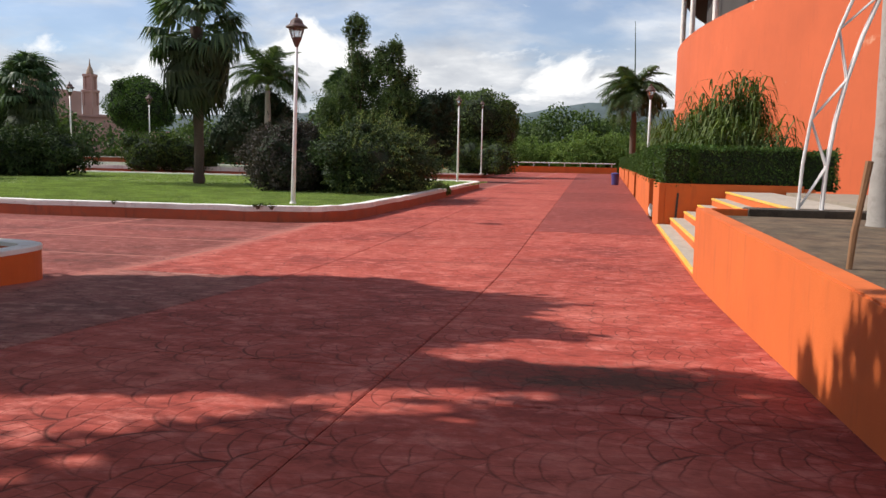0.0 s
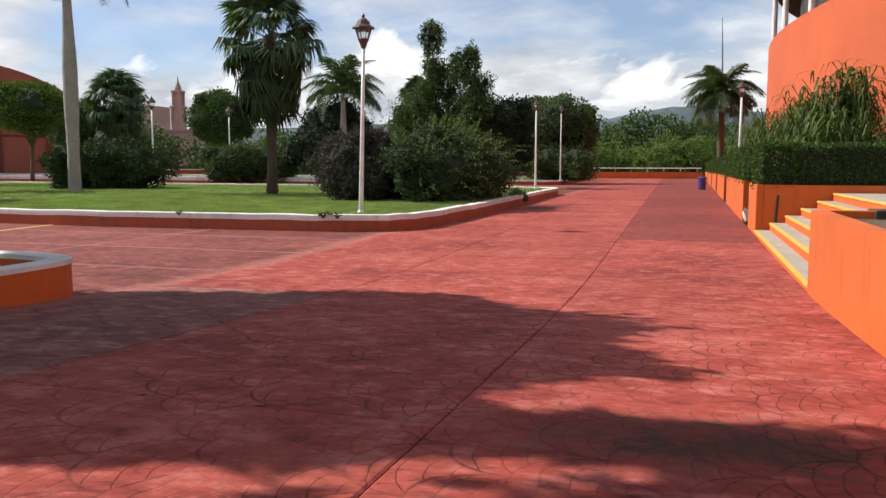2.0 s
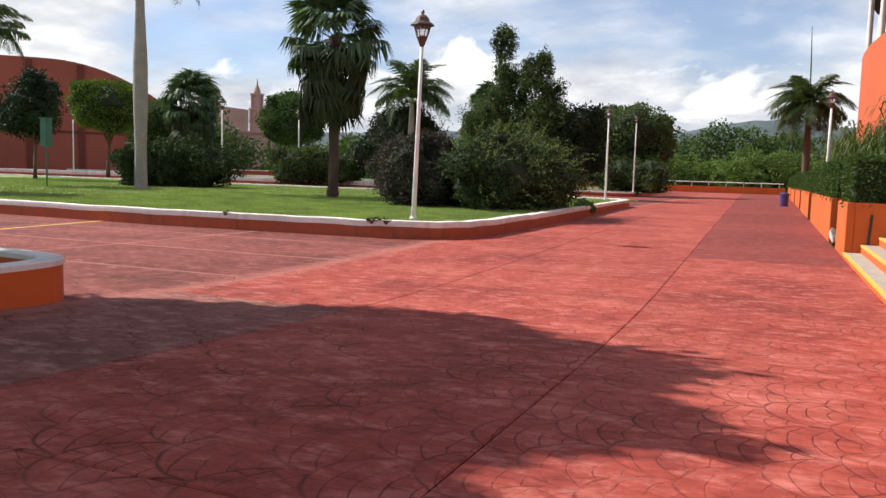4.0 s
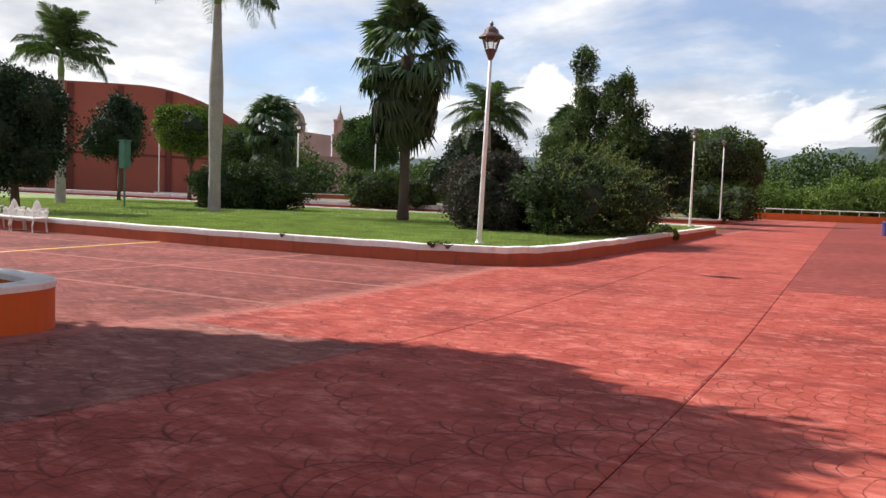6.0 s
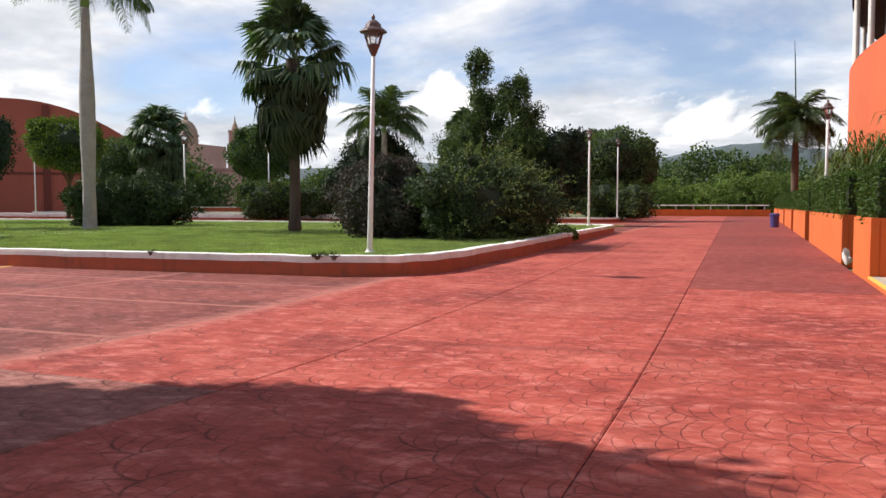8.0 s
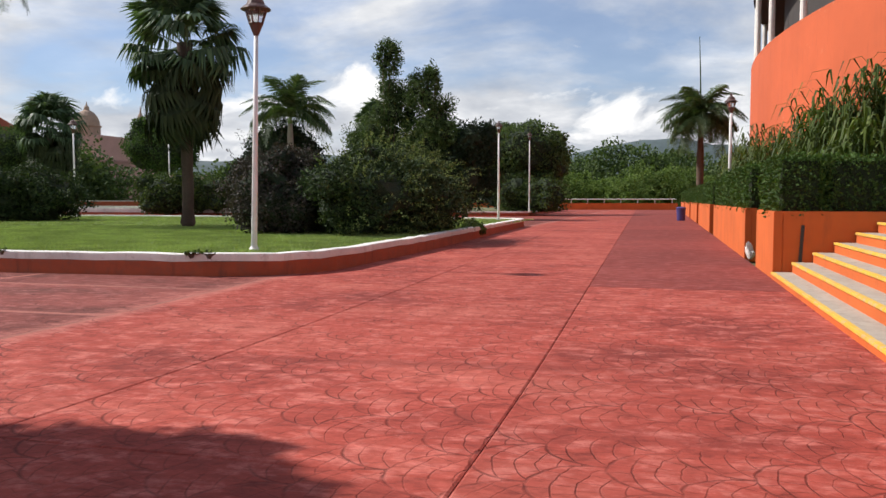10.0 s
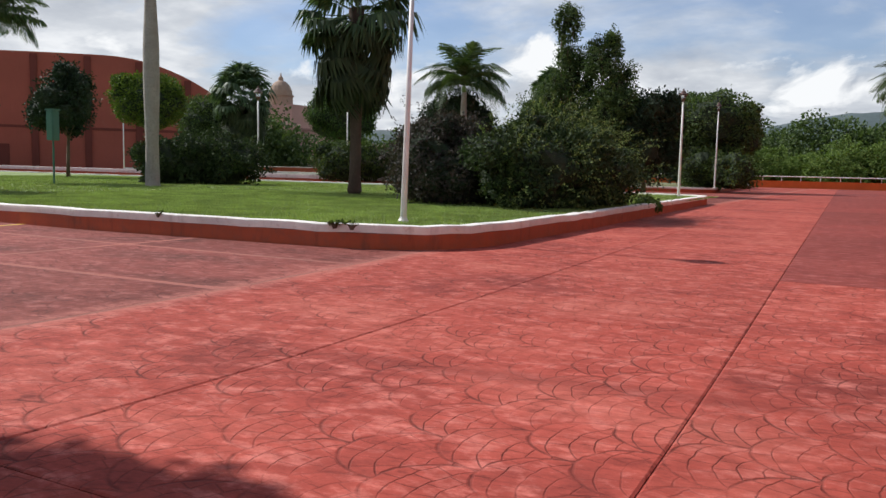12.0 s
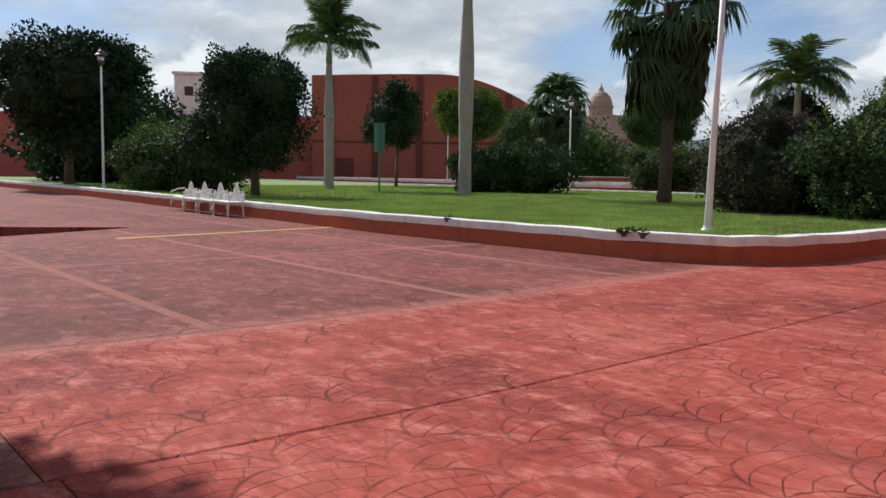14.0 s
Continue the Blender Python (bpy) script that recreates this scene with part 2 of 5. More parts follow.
def plain_ground(name, a, c, scale=1.5, rough=0.95, bump=0.5, fine_scale=40.0):
    def build(nt, b, node, link):
        g = node("ShaderNodeNewGeometry")
        n1 = node("ShaderNodeTexNoise", Scale=scale, Detail=8.0, Roughness=0.65)
        n2 = node("ShaderNodeTexNoise", Scale=fine_scale, Detail=5.0, Roughness=0.7)
        n3 = node("ShaderNodeTexNoise", Scale=scale * 0.17, Detail=3.0)
        for n in (n1, n2, n3):
            link(g.outputs["Position"], n.inputs["Vector"])
        r = ramp(node, [(0.32, a), (0.68, c)])
        link(n1.outputs[0], r.inputs[0])
        r2 = ramp(node, [(0.3, (0.7, 0.7, 0.7)), (0.7, (1.2, 1.2, 1.2))])
        link(n2.outputs[0], r2.inputs[0])
        r3 = ramp(node, [(0.35, (0.8, 0.85, 0.8)), (0.65, (1.12, 1.08, 1.0))])
        link(n3.outputs[0], r3.inputs[0])
        col = mixed(node, link, 1.0, r.outputs[0], r2.outputs[0], "MULTIPLY")
        col = mixed(node, link, 1.0, col, r3.outputs[0], "MULTIPLY")
        link(col, b.inputs["Base Color"])
        b.inputs["Roughness"].default_value = rough
        bp = node("ShaderNodeBump", Strength=bump, Distance=0.03)
        link(n2.outputs[0], bp.inputs["Height"])
        link(bp.outputs[0], b.inputs["Normal"])
    return material(name, build)


def glass_mat(nt, b, node, link):
    b.inputs["Base Color"].default_value = (0.9, 0.92, 0.9, 1)
    b.inputs["Roughness"].default_value = 0.15
    b.inputs["Transmission Weight"].default_value = 0.85
    b.inputs["IOR"].default_value = 1.3


M_FLOOR = concrete_stamp("red_stamped_concrete", (0.345, 0.066, 0.047), (0.43, 0.113, 0.082), (0.225, 0.044, 0.034))
M_FLOOR_DARK = concrete_stamp("dark_red_concrete", (0.215, 0.045, 0.036), (0.25, 0.058, 0.045), (0.18, 0.038, 0.031), fan=False)
M_FLOOR_OLD = concrete_stamp("weathered_red_concrete", (0.215, 0.058, 0.046), (0.28, 0.085, 0.067), (0.13, 0.043, 0.034))
# worn slabs whose grey also carries the tree shade lying on them
M_FLOOR_GREY = concrete_stamp("worn_shade_grey_concrete", (0.26, 0.088, 0.070), (0.36, 0.155, 0.12), (0.17, 0.062, 0.050))
M_BED = plain_ground("joint_fill", (0.045, 0.02, 0.018), (0.09, 0.045, 0.035), 3.0)
M_BED_PALE = plain_ground("pale_joint_mortar", (0.30, 0.095, 0.076), (0.37, 0.13, 0.105), 3.0)
M_ORANGE = rough_paint("orange_plaster", (0.58, 0.120, 0.019), (0.54, 0.16, 0.047), (0.33, 0.078, 0.018), 0.8, 50, 0.6, (0.62, 0.8))
M_ARENA = rough_paint("arena_orange_plaster", (0.55, 0.108, 0.034), (0.60, 0.26, 0.15), (0.40, 0.08, 0.03), 0.85, 30, 0.16, (0.63, 0.70))
M_CURB = rough_paint("faded_red_curb_paint", (0.40, 0.088, 0.036), (0.30, 0.085, 0.045), (0.09, 0.035, 0.024), 0.85, 45, 0.9, (0.48, 0.66), 0.6)
M_WHITE = rough_paint("chipped_white_paint", (0.78, 0.75, 0.70), (0.52, 0.44, 0.38), (0.40, 0.33, 0.28), 0.75, 45, 1.2, (0.56, 0.72), 0.35)
M_POST = rough_paint("white_enamel", (0.74, 0.72, 0.70), (0.6, 0.5, 0.43), (0.5, 0.4, 0.34), 0.45, 40, 1.5, (0.66, 0.8), 0.1)
M_YELLOW = rough_paint("yellow_edge_paint", (0.72, 0.43, 0.04), (0.52, 0.40, 0.24), (0.36, 0.27, 0.15), 0.8, 50, 2.5, (0.5, 0.62))
M_CONC = rough_paint("grey_concrete", (0.29, 0.235, 0.175), (0.20, 0.16, 0.12), (0.10, 0.08, 0.06), 0.9, 60, 1.3, (0.5, 0.7), 0.4)
M_TREAD = rough_paint("worn_step_concrete", (0.40, 0.345, 0.28), (0.30, 0.255, 0.205), (0.16, 0.125, 0.10), 0.9, 60, 1.3, (0.5, 0.7), 0.4)
M_STEEL = rough_paint("white_steel", (0.72, 0.70, 0.68), (0.5, 0.42, 0.36), (0.42, 0.34, 0.28), 0.5, 30, 1.2, (0.66, 0.8), 0.1)
M_LANT = rough_paint("red_brown_lantern_metal", (0.10, 0.052, 0.042), (0.14, 0.085, 0.07), (0.06, 0.035, 0.03), 0.5, 40, 3.0)
M_GLASS = material("lantern_glass", glass_mat)
M_BRICKRED = rough_paint("hall_red_render", (0.37, 0.092, 0.062), (0.33, 0.10, 0.072), (0.25, 0.065, 0.048), 0.85, 8, 0.12)
M_BRICKDK = rough_paint("hall_dark_rib", (0.17, 0.036, 0.026), (0.15, 0.036, 0.026), (0.11, 0.03, 0.022), 0.85, 8, 0.1)
# pink paled and greyed to put distance haze into the colour
M_PINK = rough_paint("hazy_pink_stone", (0.46, 0.27, 0.245), (0.42, 0.24, 0.21), (0.36, 0.2, 0.18), 0.9, 4, 0.1)
M_OCHRE = rough_paint("dome_ochre_tile", (0.34, 0.235, 0.17), (0.29, 0.2, 0.145), (0.22, 0.155, 0.115), 0.8, 4, 0.2)
# near-black colour that stands in for shade in openings
M_DARK = rough_paint("dark_opening_shade", (0.050, 0.042, 0.038), (0.07, 0.056, 0.05), (0.035, 0.03, 0.028), 0.85, 10, 0.3)
M_GREEN = rough_paint("green_enamel", (0.06, 0.17, 0.12), (0.09, 0.2, 0.14), (0.05, 0.1, 0.08), 0.5, 30, 1.5)
M_BLUE = rough_paint("blue_plastic", (0.06, 0.05, 0.19), (0.08, 0.07, 0.22), (0.05, 0.04, 0.12), 0.5, 20, 2.0)
M_WOOD = rough_paint("weathered_stake_wood", (0.24, 0.12, 0.055), (0.3, 0.18, 0.1), (0.1, 0.05, 0.03), 0.85, 30, 2.0)
M_BARK = rough_paint("brown_bark", (0.11, 0.075, 0.05), (0.16, 0.11, 0.08), (0.05, 0.035, 0.025), 0.95, 14, 2.5, (0.5, 0.7), 0.9)
M_PALMBARK = rough_paint("grey_palm_bark", (0.33, 0.30, 0.27), (0.24, 0.21, 0.185), (0.16, 0.14, 0.125), 0.9, 18, 2.0, (0.5, 0.7), 0.6)
M_FANBARK = rough_paint("dark_fibrous_bark", (0.085, 0.058, 0.042), (0.13, 0.085, 0.06), (0.04, 0.03, 0.02), 0.95, 12, 3.0, (0.5, 0.7), 1.0)
M_SHAFT = rough_paint("green_crownshaft", (0.16, 0.25, 0.07), (0.2, 0.27, 0.1), (0.12, 0.16, 0.06), 0.45, 12, 1.0)
M_SOIL = plain_ground("dry_planter_soil", (0.06, 0.038, 0.024), (0.20, 0.135, 0.085), 3.2, 0.95, 0.9, 22.0)
M_DIRT = plain_ground("dark_mossy_stone", (0.05, 0.035, 0.026), (0.11, 0.085, 0.065), 4.0)
M_LAWN = plain_ground("mown_lawn", (0.195, 0.27, 0.085), (0.255, 0.32, 0.115), 0.8, 0.9, 0.9, 55.0)
M_EARTH = plain_ground("scrub_ground", (0.10, 0.13, 0.04), (0.2, 0.17, 0.085), 0.05, 0.95, 0.3, 2.0)
# the blue-grey holds the haze of distance over the woods
M_HILL = plain_ground("hazy_wooded_hill", (0.058, 0.085, 0.098), (0.08, 0.108, 0.115), 0.01, 0.95, 0.3, 0.05)
M_LEAF = leaf_mat("tree_leaf", (0.042, 0.075, 0.026), (0.115, 0.165, 0.055), 0.5)
M_LEAF_GRN = leaf_mat("clipped_green_leaf", (0.030, 0.066, 0.020), (0.10, 0.165, 0.042), 0.5)
M_LEAF_DK = leaf_mat("dark_citrus_leaf", (0.013, 0.028, 0.015), (0.028, 0.054, 0.024), 0.45, 0.12)
# the sun's yellow-green on a crown rim, put into the whole leaf colour
M_LEAF_YG = leaf_mat("yellow_green_leaf", (0.045, 0.090, 0.016), (0.17, 0.235, 0.036), 0.5)
M_LEAF_BUSH = leaf_mat("bush_leaf", (0.030, 0.058, 0.018), (0.10, 0.14, 0.038), 0.55)
# bush leaf in two tones: inner shade and sunlit young sprays are coloured in
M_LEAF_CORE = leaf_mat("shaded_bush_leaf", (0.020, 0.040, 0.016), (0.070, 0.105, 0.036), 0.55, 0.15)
M_LEAF_SPRAY = leaf_mat("sunlit_young_bush_leaf", (0.075, 0.11, 0.040), (0.23, 0.285, 0.105), 0.55)
M_LEAF_PURP = leaf_mat("purple_bush_leaf", (0.028, 0.034, 0.024), (0.085, 0.062, 0.062), 0.55, 0.15)
M_HEDGE = leaf_mat("hedge_leaf", (0.030, 0.068, 0.014), (0.085, 0.15, 0.03), 0.5)
# near-black tones standing in for the shade inside hedges and crowns
M_HEDGE_SHADE = plain_ground("hedge_inner_shade", (0.01, 0.018, 0.006), (0.025, 0.04, 0.012), 4.0)
M_CROWN_SHADE = plain_ground("crown_inner_shade", (0.012, 0.022, 0.009), (0.026, 0.042, 0.016), 5.0)
M_FAR = leaf_mat("woodland_leaf", (0.075, 0.13, 0.028), (0.19, 0.26, 0.07), 0.6)
M_FROND = leaf_mat("palm_frond", (0.040, 0.074, 0.030), (0.12, 0.17, 0.075), 0.4)
M_FAN = leaf_mat("fan_palm_leaf", (0.040, 0.075, 0.040), (0.115, 0.175, 0.085), 0.4, 0.25)
M_FAN_DRY = leaf_mat("old_fan_palm_leaf", (0.024, 0.038, 0.016), (0.055, 0.07, 0.03), 0.6, 0.1)
M_REED = leaf_mat("reed_leaf", (0.036, 0.066, 0.012), (0.115, 0.155, 0.032), 0.45)
M_GRASS = leaf_mat("grass_blade", (0.225, 0.305, 0.10), (0.33, 0.41, 0.15), 0.6)


# ---- building helpers ----
def place(ob, parent):
    ob.parent = parent
    return ob


def part(name, bm, mat, parent, label="", smooth=False):
    """Links a bmesh as one mesh object under a thing or a part."""
    me = bpy.data.meshes.new(name)
    if smooth:
        for f in bm.faces:
            f.smooth = True
    bm.to_mesh(me)
    bm.free()
    me.materials.append(mat)
    ob = new(name, me)
    if parent is not None:
        ob.parent = parent
    if label:
        ob["label"] = label
    return ob


def mesh_part(name, verts, faces, mat, parent, label="", smooth=False):
    me = bpy.data.meshes.new(name)
    me.from_pydata(verts if isinstance(verts, list) else verts.tolist(), [], faces if isinstance(faces, list) else faces.tolist())
    me.materials.append(mat)
    if smooth:
        me.polygons.foreach_set("use_smooth", [True] * len(me.polygons))
    ob = new(name, me)
    if parent is not None:
        ob.parent = parent
    if label:
        ob["label"] = label
    return ob


def thing(name, at, label, category, group="", kind=""):
    ob = new(name)
    ob.empty_display_size = 0.2
    ob.location = at
    return tagged(ob, label, category, group, kind)


def box(bm, x0, x1, y0, y1, z0, z1, bevel=0.0):
    m = Matrix.Translation(((x0 + x1) / 2, (y0 + y1) / 2, (z0 + z1) / 2)) @ Matrix.Diagonal((x1 - x0, y1 - y0, z1 - z0, 1))
    vs = bmesh.ops.create_cube(bm, size=1, matrix=m)["verts"]
    if bevel:
        es = list({e for v in vs for e in v.link_edges})
        bmesh.ops.bevel(bm, geom=es, offset=bevel, segments=2, affect="EDGES")
    return bm


def tube(bm, points, radii, sides=8, cap=True):
    """A round tube through points."""
    pts = [Vector(p) for p in points]
    if isinstance(radii, (int, float)):
        radii = [radii] * len(pts)
    rings = []
    for i, p in enumerate(pts):
        d = (pts[min(i + 1, len(pts) - 1)] - pts[max(i - 1, 0)]).normalized()
        q = d.to_track_quat("Z", "Y")
        rings.append([bm.verts.new(p + q @ Vector((math.cos(a) * radii[i], math.sin(a) * radii[i], 0)))
                      for a in (2 * math.pi * k / sides for k in range(sides))])
    for a, b in zip(rings, rings[1:]):
        for k in range(sides):
            bm.faces.new((a[k], a[(k + 1) % sides], b[(k + 1) % sides], b[k]))
    if cap:
        bm.faces.new(rings[0][::-1])
        bm.faces.new(rings[-1])
    return bm


def lathe(bm, profile, sides=12, z=0.0):
    """A turned form from (radius, height) pairs."""
    rings = [[bm.verts.new((r * math.cos(2 * math.pi * k / sides), r * math.sin(2 * math.pi * k / sides), h + z)) for k in range(sides)] for r, h in profile]
    for a, b in zip(rings, rings[1:]):
        for k in range(sides):
            bm.faces.new((a[k], a[(k + 1) % sides], b[(k + 1) % sides], b[k]))
    bm.faces.new(rings[0][::-1])
    bm.faces.new(rings[-1])
    return bm


def rounded(points, radius_at, steps=8):
    """A plan line with rounded corners."""
    out = []
    n = len(points)
    for i, p in enumerate(points):
        r = radius_at.get(i, 0)
        if r == 0 or i in (0, n - 1):
            out.append(Vector((*p, 0)))
            continue
        p, a, b = Vector((*p, 0)), Vector((*points[i - 1], 0)), Vector((*points[i + 1], 0))
        p0, p1 = p + (a - p).normalized() * r, p + (b - p).normalized() * r
        for k in range(steps + 1):
            s = k / steps
            out.append(p0 * (1 - s) ** 2 + p * 2 * s * (1 - s) + p1 * s * s)
    return out


def sweep(bm, line, section, closed=False, jitter=0.0, rng=None):
    """Sweeps a section of (out, up) pairs along a plan line; out is to the right of the way."""
    n = len(line)
    rings = []
    for i, p in enumerate(line):
        a = line[(i - 1) % n] if closed or i > 0 else p
        b = line[(i + 1) % n] if closed or i < n - 1 else p
        d = (b - a).normalized()
        o = Vector((d.y, -d.x, 0))
        jz = rng.uniform(-jitter, jitter) if rng else 0
        rings.append([bm.verts.new(p + o * s + Vector((0, 0, h + (jz if h > 0.2 else 0)))) for s, h in section])
    m = len(section)
    pairs = list(zip(rings, rings[1:])) + ([(rings[-1], rings[0])] if closed else [])
    for a, b in pairs:
        for k in range(m):
            bm.faces.new((a[k], b[k], b[(k + 1) % m], a[(k + 1) % m]))
    if not closed:
        bm.faces.new(rings[0])
        bm.faces.new(rings[-1][::-1])
    bmesh.ops.recalc_face_normals(bm, faces=bm.faces[:])
    return bm


def dense(line, step):
    out = []
    for a, b in zip(line, line[1:]):
        k = max(1, int((b - a).length / step))
        out += [a.lerp(b, i / k) for i in range(k)]
    return out + [line[-1]]


def leaves(points, normals, size, rng, narrow=0.5, bend=0.35):
    """Verts and faces of small folded leaves at points; each one an island."""
    n = len(points)
    d = rng.normal(size=(n, 3)) + normals * 0.8
    d /= np.linalg.norm(d, axis=1)[:, None] + 1e-9
    side = np.cross(d, rng.normal(size=(n, 3)))
    side /= np.linalg.norm(side, axis=1)[:, None] + 1e-9
    up = np.cross(side, d)
    s = (size * rng.uniform(0.6, 1.35, n))[:, None]
    p0 = points
    p1 = points + d * s * 0.5 + side * s * narrow * 0.5 + up * s * bend * 0.3
    p2 = points + d * s
    p3 = points + d * s * 0.5 - side * s * narrow * 0.5 + up * s * bend * 0.3
    v = np.stack([p0, p1, p2, p3], 1).reshape(-1, 3)
    i = np.arange(n)[:, None] * 4
    f = np.concatenate([i + [0, 1, 2], i + [0, 2, 3]], 0)
    return v, f


def crown_points(lumps, n, rng, shell=0.75, bumps=0.28):
    """Points and outward ways in an uneven union of ellipsoids."""
    vol = np.array([a * b * c for _, (a, b, c) in lumps]) ** 0.67
    which = rng.choice(len(lumps), n, p=vol / vol.sum())
    d = rng.normal(size=(n, 3))
    d /= np.linalg.norm(d, axis=1)[:, None]
    c = np.array([l[0] for l in lumps], float)[which]
    r = np.array([l[1] for l in lumps], float)[which]
    ph = rng.uniform(0, 6.28, (len(lumps), 3))[which]
    k = 1 + bumps * (np.sin(d[:, 0] * 4.1 + ph[:, 0]) * np.sin(d[:, 1] * 4.7 + ph[:, 1]) + 0.6 * np.sin(d[:, 2] * 6.3 + ph[:, 2]) * np.sin(d[:, 0] * 7 + ph[:, 1])) 
    rad = (shell + (1 - shell) * rng.uniform(0, 1, n) ** 0.6) * k
    thin = rng.uniform(0, 1, n) < 0.12
    rad = np.where(thin, rad * rng.uniform(1.0, 1.12, n), rad)
    return c + d * r * rad[:, None], d


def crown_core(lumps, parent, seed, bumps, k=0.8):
    """Uneven closed lumps under the leaves, coloured near black for a crown's inner shade."""
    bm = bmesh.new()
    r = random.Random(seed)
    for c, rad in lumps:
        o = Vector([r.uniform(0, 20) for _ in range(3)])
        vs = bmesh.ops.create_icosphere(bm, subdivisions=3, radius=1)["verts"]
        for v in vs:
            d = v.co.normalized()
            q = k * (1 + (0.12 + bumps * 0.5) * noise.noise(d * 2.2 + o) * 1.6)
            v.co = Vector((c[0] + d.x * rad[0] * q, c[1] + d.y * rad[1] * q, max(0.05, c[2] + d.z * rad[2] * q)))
    return part("inner_foliage", bm, M_CROWN_SHADE, parent)


def crown(name, lumps, n, size, mat, parent, seed, label="", shell=0.7, narrow=0.5, bumps=0.28):
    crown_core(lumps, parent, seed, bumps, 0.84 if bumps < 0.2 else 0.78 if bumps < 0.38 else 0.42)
    rng = np.random.default_rng(seed)
    n, size, narrow = int(n * 1.25), size * 1.35, narrow * 1.2
    p, d = crown_points(lumps, n, rng, shell, bumps)
    p = p[p[:, 2] > 0.03]
    v, f = leaves(p, d[:len(p)], size, rng, narrow)
    return mesh_part(name, v, f, mat, parent, label)


def lumpy(lumps, count, seed, k=(0.3, 0.5), reach=0.95):
    """More, smaller lumps on the outside of the given ones, for an uneven outline."""
    r = random.Random(seed)
    out = list(lumps)
    for c, rad in lumps:
        for _ in range(count):
            d = Vector((r.gauss(0, 1), r.gauss(0, 1), r.gauss(0.2, 1))).normalized()
            q = r.uniform(*k)
            out.append(((c[0] + d.x * rad[0] * reach, c[1] + d.y * rad[1] * reach, c[2] + d.z * rad[2] * reach), (rad[0] * q, rad[1] * q, rad[2] * q)))
    return out


def tree(at, height, clear, lumps, n, size, mat, label, seed, name="tree", trunk_r=0.16, group="", bumps=0.28, fork=5, bark=None):
    """A tree: tapered trunk with limbs, and a crown of many leaves. lumps are relative to the foot."""
    r = random.Random(seed)
    t = thing(name, at, label, "tree", group)
    bm = bmesh.new()
    lean = r.uniform(-0.15, 0.15)
    tube(bm, [(0, 0, -0.1), (lean * 0.3, 0, clear * 0.5), (lean, 0.05, clear), (lean * 1.2, 0, clear + (height - clear) * 0.45)],
         [trunk_r * 1.35, trunk_r, trunk_r * 0.85, trunk_r * 0.4], 8)
    for k in range(fork):
        a = 6.28 * k / fork + r.uniform(-0.4, 0.4)
        h = clear * r.uniform(0.85, 1.1)
        c, rad = lumps[k % len(lumps)]
        e = Vector(c) + Vector((math.cos(a) * rad[0] * 0.6, math.sin(a) * rad[1] * 0.6, rad[2] * r.uniform(-0.1, 0.4)))
        mid = Vector((lean, 0, h)).lerp(e, 0.5) + Vector((0, 0, -0.12 * height * 0.3))
        tube(bm, [(lean, 0, h), mid, e], [trunk_r * 0.5, trunk_r * 0.35, trunk_r * 0.12], 6)
    part("trunk", bm, bark or M_BARK, t, smooth=True)
    crown("crown", lumpy(lumps, 9 if bumps > 0.38 else 5 if bumps > 0.2 else 3, seed, (0.3, 0.55) if bumps > 0.2 else (0.22, 0.35)), n, size, mat, t, seed, bumps=bumps)
    return t


def bush(at, lumps, n, size, mat, label, seed, name="bush", group="", narrow=0.45, sprays=0, spray_mat=None):
    t = thing(name, at, label, "bush", group)
    bm = bmesh.new()
    r = random.Random(seed)
    for c, rad in lumps:
        for k in range(5):
            a = r.uniform(0, 6.28)
            tube(bm, [(c[0] * 0.8, c[1] * 0.8, -0.05), (c[0] + math.cos(a) * rad[0] * 0.3, c[1] + math.sin(a) * rad[1] * 0.3, c[2] * 0.7),
                      (c[0] + math.cos(a) * rad[0] * 0.7, c[1] + math.sin(a) * rad[1] * 0.7, c[2] + rad[2] * 0.35)], [0.04, 0.03, 0.012], 5)
    part("stem_cluster", bm, M_BARK, t)
    crown("foliage", lumpy(lumps, 4, seed, (0.25, 0.42)), n, size, mat, t, seed, narrow=narrow)
    if sprays:
        rng = np.random.default_rng(seed + 5)
        p, d = crown_points(lumps, sprays, rng, 0.95, 0.28)
        up = d * 0.75 + np.array([0.25, 0, 0.55])
        pts, nr = [], []
        reach = rng.uniform(0.5, 1.25, (len(p), 1))
        for j in range(20):
            s = j / 19
            pts.append(p + up * s * reach + np.array([0, 0, -0.55]) * s * s * reach + rng.normal(size=p.shape) * 0.025)
            nr.append(up)
        pts, nr = np.concatenate(pts), np.concatenate(nr)
        keep = pts[:, 2] > 0.05
        v, f = leaves(pts[keep], nr[keep], size * 0.85, rng, narrow)
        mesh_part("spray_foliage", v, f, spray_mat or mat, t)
    return t


